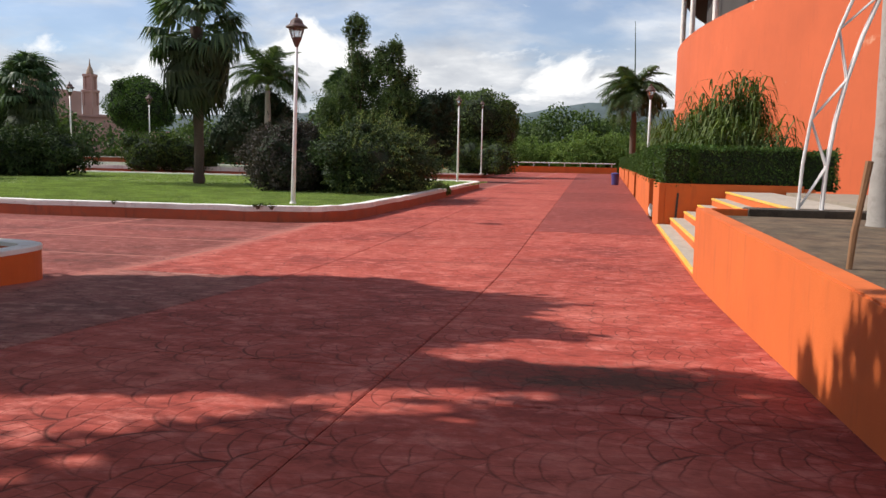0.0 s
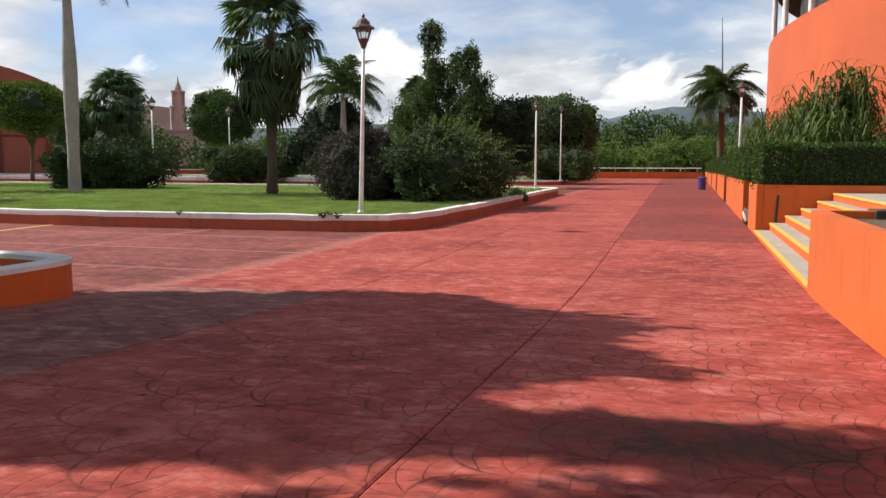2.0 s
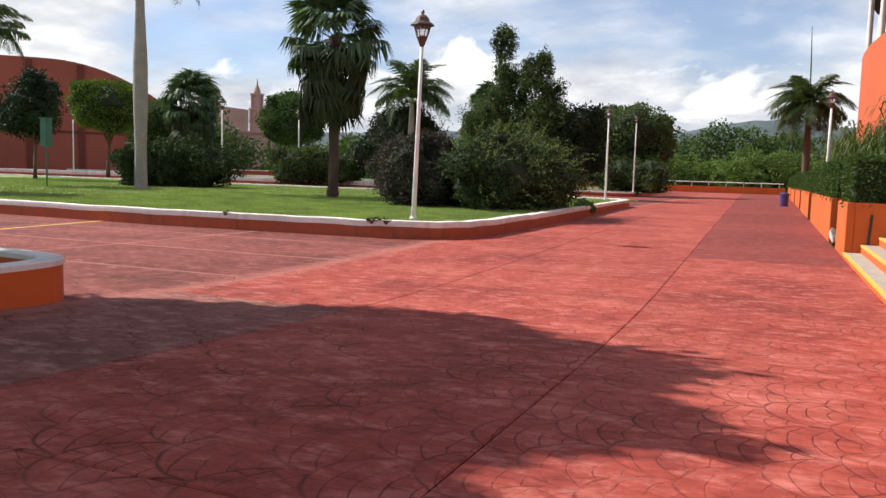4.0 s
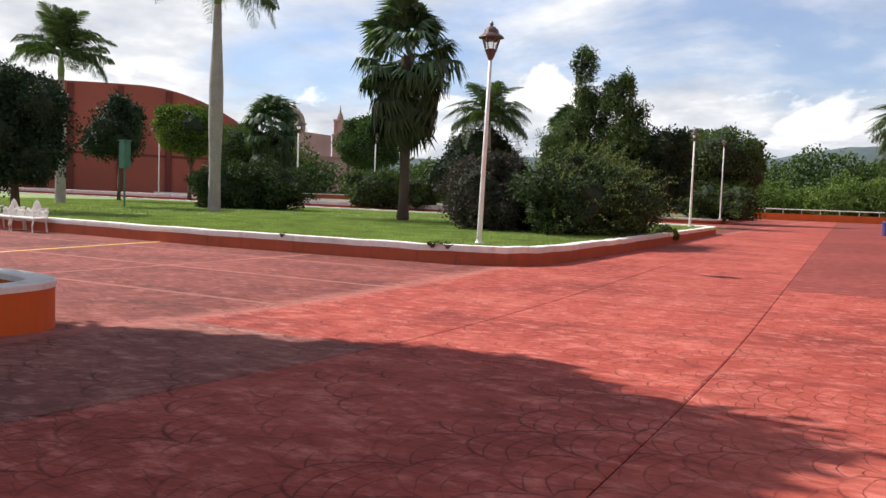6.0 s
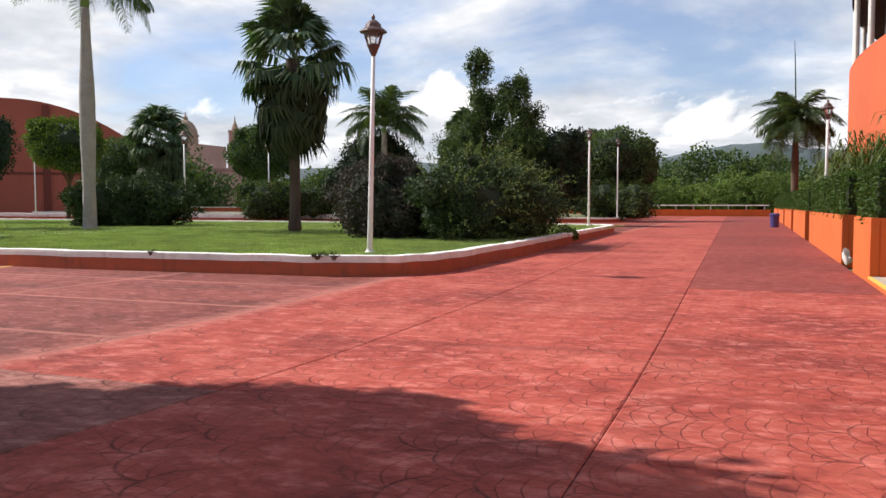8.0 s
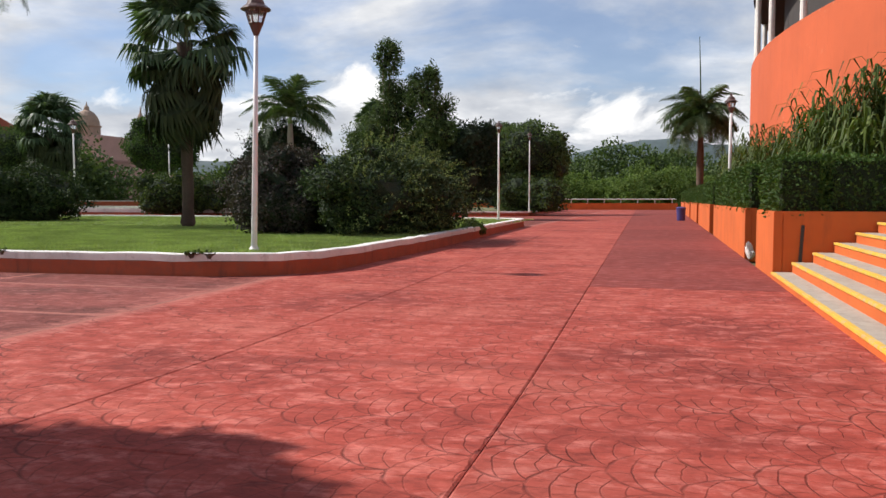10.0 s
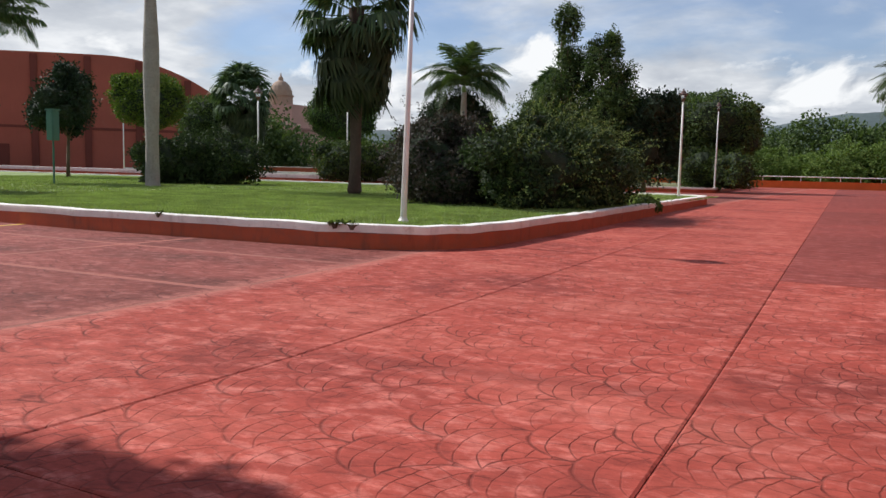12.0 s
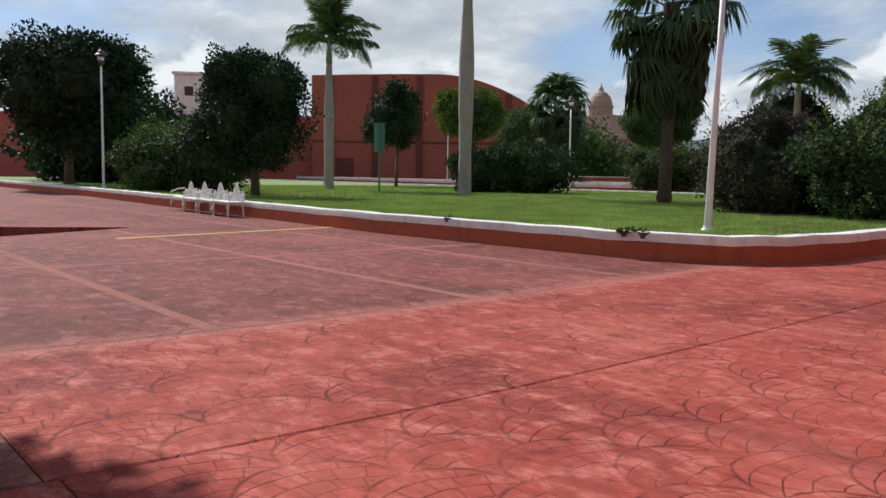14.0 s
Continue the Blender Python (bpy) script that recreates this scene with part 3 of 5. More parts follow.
def frond_mesh(name, length, droop, leaflet, n, seed, mat):
    """One feather palm leaf along +x, arching down at its tip."""
    r = random.Random(seed)
    pts = []
    for i in range(n + 1):
        s = i / n
        pts.append(Vector((length * (s - 0.30 * droop * s * s), 0, length * (0.55 * s - droop * s * s))))
    vs, fs = [], []

    def quad(a, b, c, d):
        k = len(vs)
        vs.extend([tuple(a), tuple(b), tuple(c), tuple(d)])
        fs.append((k, k + 1, k + 2, k + 3))
    for i in range(n):
        w = 0.035 * (1 - i / n) + 0.008
        quad(pts[i] + Vector((0, w, 0)), pts[i + 1] + Vector((0, w, 0)), pts[i + 1] - Vector((0, w, 0)), pts[i] - Vector((0, w, 0)))
        quad(pts[i] + Vector((0, 0, w)), pts[i + 1] + Vector((0, 0, w)), pts[i + 1] - Vector((0, 0, w)), pts[i] - Vector((0, 0, w)))
        s = i / n
        if s < 0.1:
            continue
        ll = leaflet * (math.sin(math.pi * (0.12 + 0.86 * s)) ** 0.7) * r.uniform(0.85, 1.1)
        for sg in (-1, 1):
            for off in (0.0, 0.5):
                p = pts[i].lerp(pts[i + 1], off)
                fwd = (pts[i + 1] - pts[i]).normalized()
                out = Vector((0, sg, r.uniform(-0.35, 0.25)))
                e1 = p + (out * 0.8 + fwd * 0.55).normalized() * ll * 0.55
                e2 = e1 + (out * 0.4 + fwd * 0.35 + Vector((0, 0, -0.8))).normalized() * ll * 0.5
                wv = fwd * 0.03 + Vector((0, 0, 0.014))
                k = len(vs)
                vs.extend([tuple(p - wv), tuple(p + wv), tuple(e1 + wv), tuple(e1 - wv), tuple(e2)])
                fs.extend([(k, k + 1, k + 2, k + 3), (k + 3, k + 2, k + 4)])
    me = bpy.data.meshes.new(name)
    me.from_pydata(vs, [], fs)
    me.materials.append(mat)
    return me


def fan_mesh(name, petiole, radius, seed, mat, droop=0.5, blades=34, hang=0.0):
    """One fan palm leaf along +x: a stalk, then a pleated fan with hanging tips."""
    r = random.Random(seed)
    vs, fs = [], []
    c = Vector((petiole, 0, petiole * 0.12))
    for k in range(2):
        w = Vector((0, 0.022, 0)) if k == 0 else Vector((0, 0, 0.022))
        i = len(vs)
        vs.extend([tuple(-w), tuple(w), tuple(c + w), tuple(c - w)])
        fs.append((i, i + 1, i + 2, i + 3))
    for b in range(blades):
        a = (b / (blades - 1) - 0.5) * 4.0 + r.uniform(-0.05, 0.05)
        d = Vector((math.cos(a), math.sin(a), 0.18 * math.cos(a)))
        s = Vector((-math.sin(a), math.cos(a), 0))
        L = 1.1 * radius * r.uniform(0.82, 1.08) * (0.72 + 0.28 * math.cos(a / 2))
        d = (d * (1 - hang) + Vector((0, 0, -1)) * hang).normalized()
        m1 = c + d * L * 0.55 + Vector((0, 0, r.uniform(-0.03, 0.05)))
        e = m1 + d * L * 0.28 + Vector((0, 0, -L * droop * r.uniform(0.6, 1.2)))
        w1 = L * 0.058
        i = len(vs)
        vs.extend([tuple(c), tuple(m1 + s * w1 + Vector((0, 0, 0.02))), tuple(m1 - s * w1 - Vector((0, 0, 0.02))), tuple(e)])
        fs.extend([(i, i + 1, i + 2), (i + 1, i + 3, i + 2)])
    me = bpy.data.meshes.new(name)
    me.from_pydata(vs, [], fs)
    me.materials.append(mat)
    return me


def feather_palm(at, trunk_h, r0, frond_len, count, label, seed, name="royal_palm", droop=0.75, lean=(0, 0), shaft=1.3, bulge=1.25, spear=0.0, bark=None, hang=0.0):
    r = random.Random(seed)
    t = thing(name, at, label, "palm tree")
    bm = bmesh.new()
    prof = [(0, 1.3), (0.03, 1.12), (0.2, 1.0), (0.45, bulge), (0.62, bulge * 0.98), (0.85, 0.8), (1.0, 0.62)]
    steps = []
    for a, b in zip(prof, prof[1:]):
        for k in range(4):
            s = k / 4
            steps.append((a[0] + (b[0] - a[0]) * s, a[1] + (b[1] - a[1]) * s))
    steps.append(prof[-1])
    tube(bm, [(lean[0] * s * s, lean[1] * s * s, -0.15 + (trunk_h + 0.15) * s) for s, _ in steps],
         [r0 * k * (1 + 0.025 * (i % 2)) for i, (_, k) in enumerate(steps)], 14)
    part("trunk", bm, bark or M_PALMBARK, t, smooth=True)
    top = Vector((lean[0], lean[1], trunk_h))
    if shaft:
        bm = bmesh.new()
        tube(bm, [top - Vector((0, 0, 0.05)), top + Vector((0, 0, shaft * 0.3)), top + Vector((0, 0, shaft))], [r0 * 0.66, r0 * 0.72, r0 * 0.3], 12)
        part("crownshaft", bm, M_SHAFT, t, "smooth green crownshaft", smooth=True)
    meshes = [frond_mesh("frond", frond_len * k, d, frond_len * 0.30, 32, seed + i, M_FROND)
              for i, (k, d) in enumerate(((1, droop), (0.92, droop * 1.25), (0.85, droop * 0.6)))]
    for k in range(count):
        o = new("frond", meshes[k % 3])
        o.parent = t
        tilt = hang + r.uniform(-14, 10) - (62 if k % 5 == 0 else 30 if k % 3 == 0 else 5 if k % 3 == 1 else -14)
        o.matrix_basis = Matrix.Translation(top + Vector((0, 0, shaft * 0.85))) @ pose(0, 0, 0, r.uniform(-20, 20), tilt, 137.5 * k + r.uniform(-10, 10))
    if spear:
        bm = bmesh.new()
        tube(bm, [top, top + Vector((-0.1, 0, spear * 0.6)), top + Vector((-0.2, 0, spear))], [0.07, 0.05, 0.02], 6)
        part("spear_leaf", bm, M_FAN, t, "tall unopened leaf spear")
    return t


def fan_palm(at, trunk_h, total, spread, label, seed, n=60, skirt=40, trunk_r=0.26):
    """spread: the crown's radius; the leaf heads stand from total down to trunk_h."""
    r = random.Random(seed)
    t = thing("fan_palm", at, label, "palm tree")
    bm = bmesh.new()
    z1 = total - spread * 0.95
    tube(bm, [(0, 0, -0.15), (0, 0, 0.25), (0.03, 0, trunk_h * 0.4), (0, 0, trunk_h), (0, 0, z1)],
         [trunk_r * 1.6, trunk_r * 1.15, trunk_r * 0.92, trunk_r * 1.1, trunk_r * 1.2], 12)
    part("trunk", bm, M_FANBARK, t, smooth=True)
    fans = [fan_mesh("fan_leaf", spread * 0.6, spread * 0.5, seed + i, M_FAN, 0.4 + 0.15 * i) for i in range(3)]
    dry = [fan_mesh("hanging_leaf", spread * 0.5, spread * 0.62, seed + 7 + i, M_FAN_DRY, 0.5, 26, 0.3 + 0.2 * i) for i in range(2)]
    for k in range(n):
        s = (k + 0.5) / n
        o = new("fan_leaf", fans[k % 3])
        o.parent = t
        el = 80 - 108 * s ** 0.85 + r.uniform(-10, 10)
        o.matrix_basis = Matrix.Translation((0, 0, z1 + (0.35 - s) * spread * 0.35)) @ pose(0, 0, 0, r.uniform(-25, 25), -el, 137.5 * k) @ Matrix.Scale(r.uniform(0.85, 1.1), 4)
    for k in range(skirt):
        s = (k + 0.5) / skirt
        o = new("hanging_leaf", dry[k % 2])
        o.parent = t
        o.matrix_basis = (Matrix.Translation((0, 0, z1 - 0.1 - s * max(0.1, z1 - trunk_h - spread * 0.55))) @ pose(0, 0, 0, r.uniform(-20, 20), 8 + 30 * s + r.uniform(-14, 14), 137.5 * k + 40)
                          @ Matrix.Scale(r.uniform(0.75, 1.1) * (1 - 0.12 * s), 4))
    return t


def street_lamp(at, height, label, lean=0.0, group="plaza lamp posts", head=True, scale=1.0):
    """A white tapered post with a lantern: cup, glass, brimmed hood, finial."""
    t = thing("street_lamp", at, label, "street lamp", group)
    bm = bmesh.new()
    tube(bm, [(0, 0, -0.2), (0, 0, 0.02), (lean * 0.5, 0, height * 0.5), (lean, 0, height)], [0.075, 0.07, 0.058, 0.045], 10)
    part("pole", bm, M_POST, t, smooth=True)
    bm = bmesh.new()
    lathe(bm, [(0.11, 0), (0.11, 0.05), (0.085, 0.08), (0.075, 0.12)], 12)
    part("base_collar", bm, M_POST, t)
    if head:
        s = scale * 0.92
        top = Vector((lean, 0, height))
        bm = bmesh.new()
        lathe(bm, [(0.05, -0.04), (0.07, 0.0), (0.16 * s, 0.20 * s), (0.185 * s, 0.24 * s), (0.17 * s, 0.26 * s)], 8)
        lan = part("lantern", bm, M_LANT, t, "red-brown metal lantern with a cup below")
        lan.location = top
        bm = bmesh.new()
        lathe(bm, [(0.165 * s, 0.262 * s), (0.26 * s, 0.55 * s)], 8)
        o = part("lantern_glass", bm, M_GLASS, lan, "clear lantern panes")
        o.visible_shadow = False
        bm = bmesh.new()
        for k in range(8):
            a = 2 * math.pi * k / 8
            tube(bm, [(0.168 * s * math.cos(a), 0.168 * s * math.sin(a), 0.25 * s), (0.264 * s * math.cos(a), 0.264 * s * math.sin(a), 0.555 * s)], 0.012, 5)
        part("lantern_cage", bm, M_LANT, lan)
        bm = bmesh.new()
        lathe(bm, [(0.27 * s, 0.55 * s), (0.36 * s, 0.57 * s), (0.35 * s, 0.60 * s), (0.22 * s, 0.69 * s), (0.19 * s, 0.79 * s), (0.10 * s, 0.87 * s), (0.03, 0.90 * s)], 12)
        hood = part("lantern_hood", bm, M_LANT, lan, "brimmed dark metal hood")
        bm = bmesh.new()
        lathe(bm, [(0.025, 0.895 * s), (0.05, 0.94 * s), (0.045, 0.98 * s), (0.012, 1.04 * s)], 8)
        part("finial", bm, M_LANT, lan)
    return t


def ramp_z(y):
    """The pavement falls gently to y = 9 and is level beyond."""
    return 0.053 * 1.4 * math.log1p(math.exp(min(40.0, (9.0 - y) / 1.4)))


# ---- ground and setting ----
bm = bmesh.new()
bmesh.ops.create_grid(bm, x_segments=40, y_segments=40, size=2500)
for v in bm.verts:
    v.co.z = -0.14
tagged(part("ground", bm, M_EARTH, None), "scrubby ground around the plaza reaching the horizon", "ground", kind="structure")


def bed_sheet(name, x0, x1, y0, y1, mat, label, drop):
    bm = bmesh.new()
    ys = sorted({y0, y1, *[k * 0.75 for k in range(-22, 26) if y0 < k * 0.75 < y1]})
    rows = [[bm.verts.new((x, y, ramp_z(y) - drop)) for x in (x0, x1)] for y in ys]
    for a, b in zip(rows, rows[1:]):
        bm.faces.new((a[0], a[1], b[1], b[0]))
    return tagged(part(name, bm, mat, None), label, "pavement", kind="structure")


pave = bed_sheet("pavement", -3.25, 5.62, -16, 124.6, M_BED, "red stamped concrete promenade in large slabs with dark joints", 0.016)
pave_l = bed_sheet("pavement_2", -120, -2.6, -16, 74.0, M_BED_PALE, "weathered red stamped concrete plaza with pale joints", 0.003)
pave_f = bed_sheet("pavement_3", -14, -3.252, 74.02, 124.6, M_FLOOR, "red stamped concrete around the second bed", 0.004)


def joint_east(y):
    return 2.83 - 0.026 * y


def joint_mid(y):
    return -0.1 - 0.033 * y


def joint_west(y):
    return -2.5 - 0.065 * min(y, 18.0)


def straight(x):
    return lambda y: x


def slab_mesh(left, right, y0, y1, gap, mat):
    """One slab with eased edges between two joint lines."""
    bm = bmesh.new()
    g = gap / 2
    ease = 0.008 if gap < 0.02 else 0.002
    ys = [y0 + g, y0 + g + 0.015] + [k * 0.75 for k in range(-22, 26) if y0 + 0.1 < k * 0.75 < y1 - 0.1] + [y1 - g - 0.015, y1 - g]
    rows = []
    for i, y in enumerate(ys):
        low = ease if i in (0, len(ys) - 1) else 0
        xa, xb = left(y), right(y)
        rows.append([bm.verts.new((x, y, ramp_z(y) - max(low, lx))) for x, lx in ((xa + g, ease), (xa + g + 0.015, 0), (xb - g - 0.015, 0), (xb - g, ease))])
    for a, b in zip(rows, rows[1:]):
        for k in range(3):
            bm.faces.new((a[k], a[k + 1], b[k + 1], b[k]))
    lo = [bm.verts.new((v.co.x, v.co.y, v.co.z - 0.06)) for v in (rows[0][0], rows[0][-1], rows[-1][-1], rows[-1][0])]
    ring = [rows[0], [r[-1] for r in rows], rows[-1][::-1], [r[0] for r in rows][::-1]]
    for k, side in enumerate(ring):
        bm.faces.new([lo[(k + 1) % 4], lo[k]] + list(side)) if len(side) > 2 else None
    bmesh.ops.recalc_face_normals(bm, faces=bm.faces[:])
    me = bpy.data.meshes.new("slab")
    bm.to_mesh(me)
    bm.free()
    me.materials.append(mat)
    return me


def lay_slabs():
    for left, right, first in ((joint_east, straight(5.6), 1.4), (joint_mid, joint_east, 2.18), (joint_west, joint_mid, 2.12)):
        y = first - 4 * 5.52
        while y < 124.5:
            y1 = min(y + 5.52, 124.5)
            if y1 > -15:
                dark, grey = right(0) > 5 and y > 17.5, left(0) < -2 and 0 < y1 < 8.5
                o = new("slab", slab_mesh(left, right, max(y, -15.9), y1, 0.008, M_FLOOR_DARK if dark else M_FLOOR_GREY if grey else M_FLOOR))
                o.parent = pave
            y = y1
    xs = [-8.6, -14.0, -19.5, -25, -31, -38, -46, -56, -70, -90, -119]
    lines = [joint_west] + [straight(x) for x in xs]
    for right, left in zip(lines, lines[1:]):
        y = -15.15
        while y < 73:
            y1 = min(y + (3.1 if y < 18 else 11.1), 73.5)
            o = new("slab", slab_mesh(left, right, y, y1, 0.15 if y < 18 else 0.03, M_FLOOR_OLD if y > -4 else M_FLOOR))
            o.parent = pave_l
            y = y1


# raised lawn bed with its painted curb
CURB_H = 0.44
curb_line = dense(rounded([(-95, 20.6), (-40, 19.2), (-24, 18.1), (-12, 17.45), (-3.1, 17.9), (-3.12, 27.0), (-3.95, 49.6), (-9, 51.5), (-95, 54)], {4: 2.6, 6: 1.5, 7: 2.0}), 0.55)


def curb_wall(name, line, h, label, closed=False, w=0.32, cap=0.152):
    c = thing(name, (0, 0, 0), label, "curb", kind="structure")
    bm = bmesh.new()
    sweep(bm, line, [(0, -0.1), (0, h - cap - 0.003), (-w, h - cap - 0.003), (-w, -0.1)], closed)
    part("curb_body", bm, M_CURB, c, "faded orange-red painted curb face")
    bm = bmesh.new()
    sweep(bm, line, [(0.012, h - cap), (0.015, h - cap * 0.45), (0.010, h - 0.012), (0, h), (-w + 0.01, h), (-w - 0.008, h - 0.012), (-w - 0.008, h - cap)], closed, 0.011, random.Random(4))
    part("coping", bm, M_WHITE, c, "chipped white painted coping")
    return c


curb_wall("curb_1", curb_line, CURB_H, "low orange-red curb with a chipped white top round the lawn")


def lawn_sheet(name, pts, z, mat, label):
    bm = bmesh.new()
    bm.faces.new([bm.verts.new((p[0], p[1], z)) for p in pts])
    bmesh.ops.triangulate(bm, faces=bm.faces[:])
    return tagged(part(name, bm, mat, None), label, "lawn", kind="structure")


lawn_sheet("lawn", [(p.x - 0.02, p.y, 0) for p in curb_line], 0.36, M_LAWN, "mown green lawn inside the raised bed")

# beds beyond the lawn
bed2 = dense(rounded([(-60, 77.5), (-8.0, 75.0), (-10.8, 123.8)], {1: 2.2}), 2.0)
curb_wall("curb_2", bed2, 0.44, "low red curb with a white top round the second bed")
# darker earth tone replaces lawn here to stand for shade on the bed
lawn_sheet("lawn_2", [(p.x - 0.3, p.y + 0.2, 0) for p in bed2] + [(-60, 123.8, 0)], 0.30, M_EARTH, "earth-coloured bed behind the second curb, darker in place of shade")
bed3 = dense(rounded([(-110, 61.5), (-24, 57.5), (-22, 73), (-110, 77)], {1: 2, 2: 2}), 2.0)
curb_wall("curb_3", bed3, 0.85, "orange curb with a broad white top beyond the lawn", cap=0.34)
lawn_sheet("lawn_3", [(p.x - 0.3, p.y + 0.2, 0) for p in bed3], 0.42, M_LAWN, "grass bed beyond the cross path")

# far wall with its rail
fw = thing("wall_far", (0, 0, 0), "low orange wall closing the far end of the promenade", "wall", kind="structure")
bm = box(bmesh.new(), -60, 5.4, 124.8, 125.15, -0.1, 0.95, 0.02)
part("wall_body", bm, M_ORANGE, fw)
rail = thing("railing", (0, 125, 0.95), "white tube railing on the far orange wall", "railing")
for k in range(15):
    bm = bmesh.new()
    tube(bm, [(4.6 - k * 2.4, 0, 0), (4.6 - k * 2.4, 0, 0.62)], 0.05, 8)
    part("rail_post", bm, M_POST, rail)
bm = bmesh.new()
tube(bm, [(-30, 0, 0.6), (5.2, 0, 0.6)], 0.06, 8)
part("top_rail", bm, M_POST, rail)

# ---- the east side: planters, steps, terrace, arena ----
TERRACE = 1.12


def wall_planter(y0, y1, x0, x1, h, label, z0=-0.1, soil=0.12):
    p = thing("planter", (x0, y0, 0), label, "planter", "promenade planters")
    w = 0.16
    bm = bmesh.new()
    box(bm, 0, w, 0, y1 - y0, z0, h, 0.012)
    part("side_wall", bm, M_ORANGE, p)
    bm = box(bmesh.new(), w + 0.002, x1 - x0, 0, w, z0, h, 0.012)
    part("end_wall", bm, M_ORANGE, p)
    bm = box(bmesh.new(), w + 0.002, x1 - x0, y1 - y0 - w, y1 - y0, z0, h, 0.012)
    part("end_wall", bm, M_ORANGE, p)
    bm = box(bmesh.new(), w + 0.002, x1 - x0, w + 0.002, y1 - y0 - w - 0.002, z0, h - soil)
    part("soil", bm, M_SOIL, p, "dry bare soil")
    return p


def hedge(x0, x1, y0, y1, z0, z1, seed, label, n=None):
    hd = thing("hedge", ((x0 + x1) / 2, (y0 + y1) / 2, z0), label, "hedge", "clipped hedges")
    a, b, h = (x1 - x0) / 2, (y1 - y0) / 2, z1 - z0
    # solid box under the leaves, its dark colour giving the hedge's inner shade
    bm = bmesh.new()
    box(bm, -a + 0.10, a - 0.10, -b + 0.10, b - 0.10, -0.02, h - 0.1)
    part("inner_core", bm, M_HEDGE_SHADE, hd)
    rng = np.random.default_rng(seed)
    areas = np.array([2 * b * h, 2 * b * h, 2 * a * h, 2 * a * h, 4 * a * b])
    n = n or int(areas.sum() * 620)
    n = min(n, 30000)
    face = rng.choice(5, n, p=areas / areas.sum())
    u, v = rng.uniform(-1, 1, n), rng.uniform(0, 1, n)
    pts = np.zeros((n, 3))
    nor = np.zeros((n, 3))
    for k, (ax, sg) in enumerate(((0, -1), (0, 1), (1, -1), (1, 1), (2, 1))):
        m = face == k
        depth = rng.uniform(-0.10, 0.025, m.sum())
        wob = 0.03 * np.sin(u[m] * b * 3.1 + seed) + 0.02 * np.sin(v[m] * 9 + seed)
        if ax == 0:
            pts[m] = np.stack([sg * (a + depth + wob), u[m] * b, v[m] * h], 1)
        elif ax == 1:
            pts[m] = np.stack([u[m] * a, sg * (b + depth + wob), v[m] * h], 1)
        else:
            pts[m] = np.stack([u[m] * a, (v[m] * 2 - 1) * b, h + depth + wob * 1.3], 1)
        nor[m, ax] = sg
    vv, ff = leaves(pts, nor, 0.075, rng, 0.6)
    mesh_part("foliage", vv, ff, M_HEDGE, hd)
    return hd


# near planter along the promenade, its top level while the pavement climbs
NEAR_TOP = 1.16
npl = thing("planter", (5.56, -14, 0), "long orange plastered planter beside the promenade, dry soil inside", "planter", "promenade planters")
bm = box(bmesh.new(), 0, 0.2, 0, 24.0, -0.1, NEAR_TOP, 0.015)
part("side_wall", bm, M_ORANGE, npl)
bm = box(bmesh.new(), 0.202, 3.6, 23.8, 24.0, -0.1, NEAR_TOP, 0.015)
part("end_wall", bm, M_ORANGE, npl)
bm = box(bmesh.new(), 0.202, 9.0, 0.0, 23.798, -0.1, NEAR_TOP - 0.1)
part("soil", bm, M_SOIL, npl, "dry brown soil with litter")

PL = [(20.3, 23.3), (26.0, 40.0), (43.2, 56.0), (59.0, 72.0), (75.0, 92.0), (95.0, 112.0)]
for i, (a, b) in enumerate(PL):
    wall_planter(a, b, 5.6, 9.4, 1.28, "orange plastered planter with a clipped hedge along the promenade")
    hedge(5.66, 6.5, a + 0.06, b - 0.05, 1.16, 2.33 + 0.05 * (i % 2), 40 + i, "clipped dark green hedge growing in an orange planter")
# thin box on the wall face, coloured dark as the slot's shade
bm = box(bmesh.new(), -0.03, 0.03, -0.012, 0.03, 0.32, 1.02)
slot = part("drain_slot", bm, M_DARK, None)
slot.location = (6.06, 20.296, 0)
slot.rotation_euler = (0, radians(3), 0)
tagged(slot, "dark narrow slot in the planter end wall", "slot", kind="structure")
hedge(6.55, 9.3, 20.36, 21.15, 1.16, 2.32, 61, "clipped dark green hedge growing along the planter end")
hedge(9.3, 10.3, 20.5, 22.0, 1.16, 2.2, 62, "shaded hedge corner beside the terrace")
# wall behind the planters
bm = box(bmesh.new(), 9.42, 9.7, 20.3, 124.6, -0.1, 1.2, 0.015)
tagged(part("wall_east", bm, M_ORANGE, None), "orange retaining wall behind the planters", "wall", kind="structure")


def steps_flight():
    st = thing("steps", (5.56, 10.02, 0), "worn concrete steps with yellow painted edges up to the terrace", "steps", kind="structure")
    rise, run, w = 0.191, 0.36, 10.24
    for k in range(6):
        z1 = 0.13 + rise * k
        x0 = 0.0 + run * k
        bm = bmesh.new()
        box(bm, x0 + 0.05, x0 + (run if k < 5 else 1.2) + 0.05, 0, w, -0.1 if k == 0 else z1 - rise, z1, 0.0)
        part("tread", bm, M_TREAD, st, "stained grey concrete tread")
        bm = bmesh.new()
        box(bm, x0, x0 + 0.075, 0.0, w, z1 - 0.045, z1 + 0.004, 0.008)
        part("nosing", bm, M_YELLOW, st, "chipped yellow painted edge")
        bm = bmesh.new()
        box(bm, x0 + 0.02, x0 + 0.048, 0.0, w, z1 - rise if k else -0.1, z1 - 0.047)
        part("riser", bm, M_ORANGE, st, "orange painted riser")
    return st


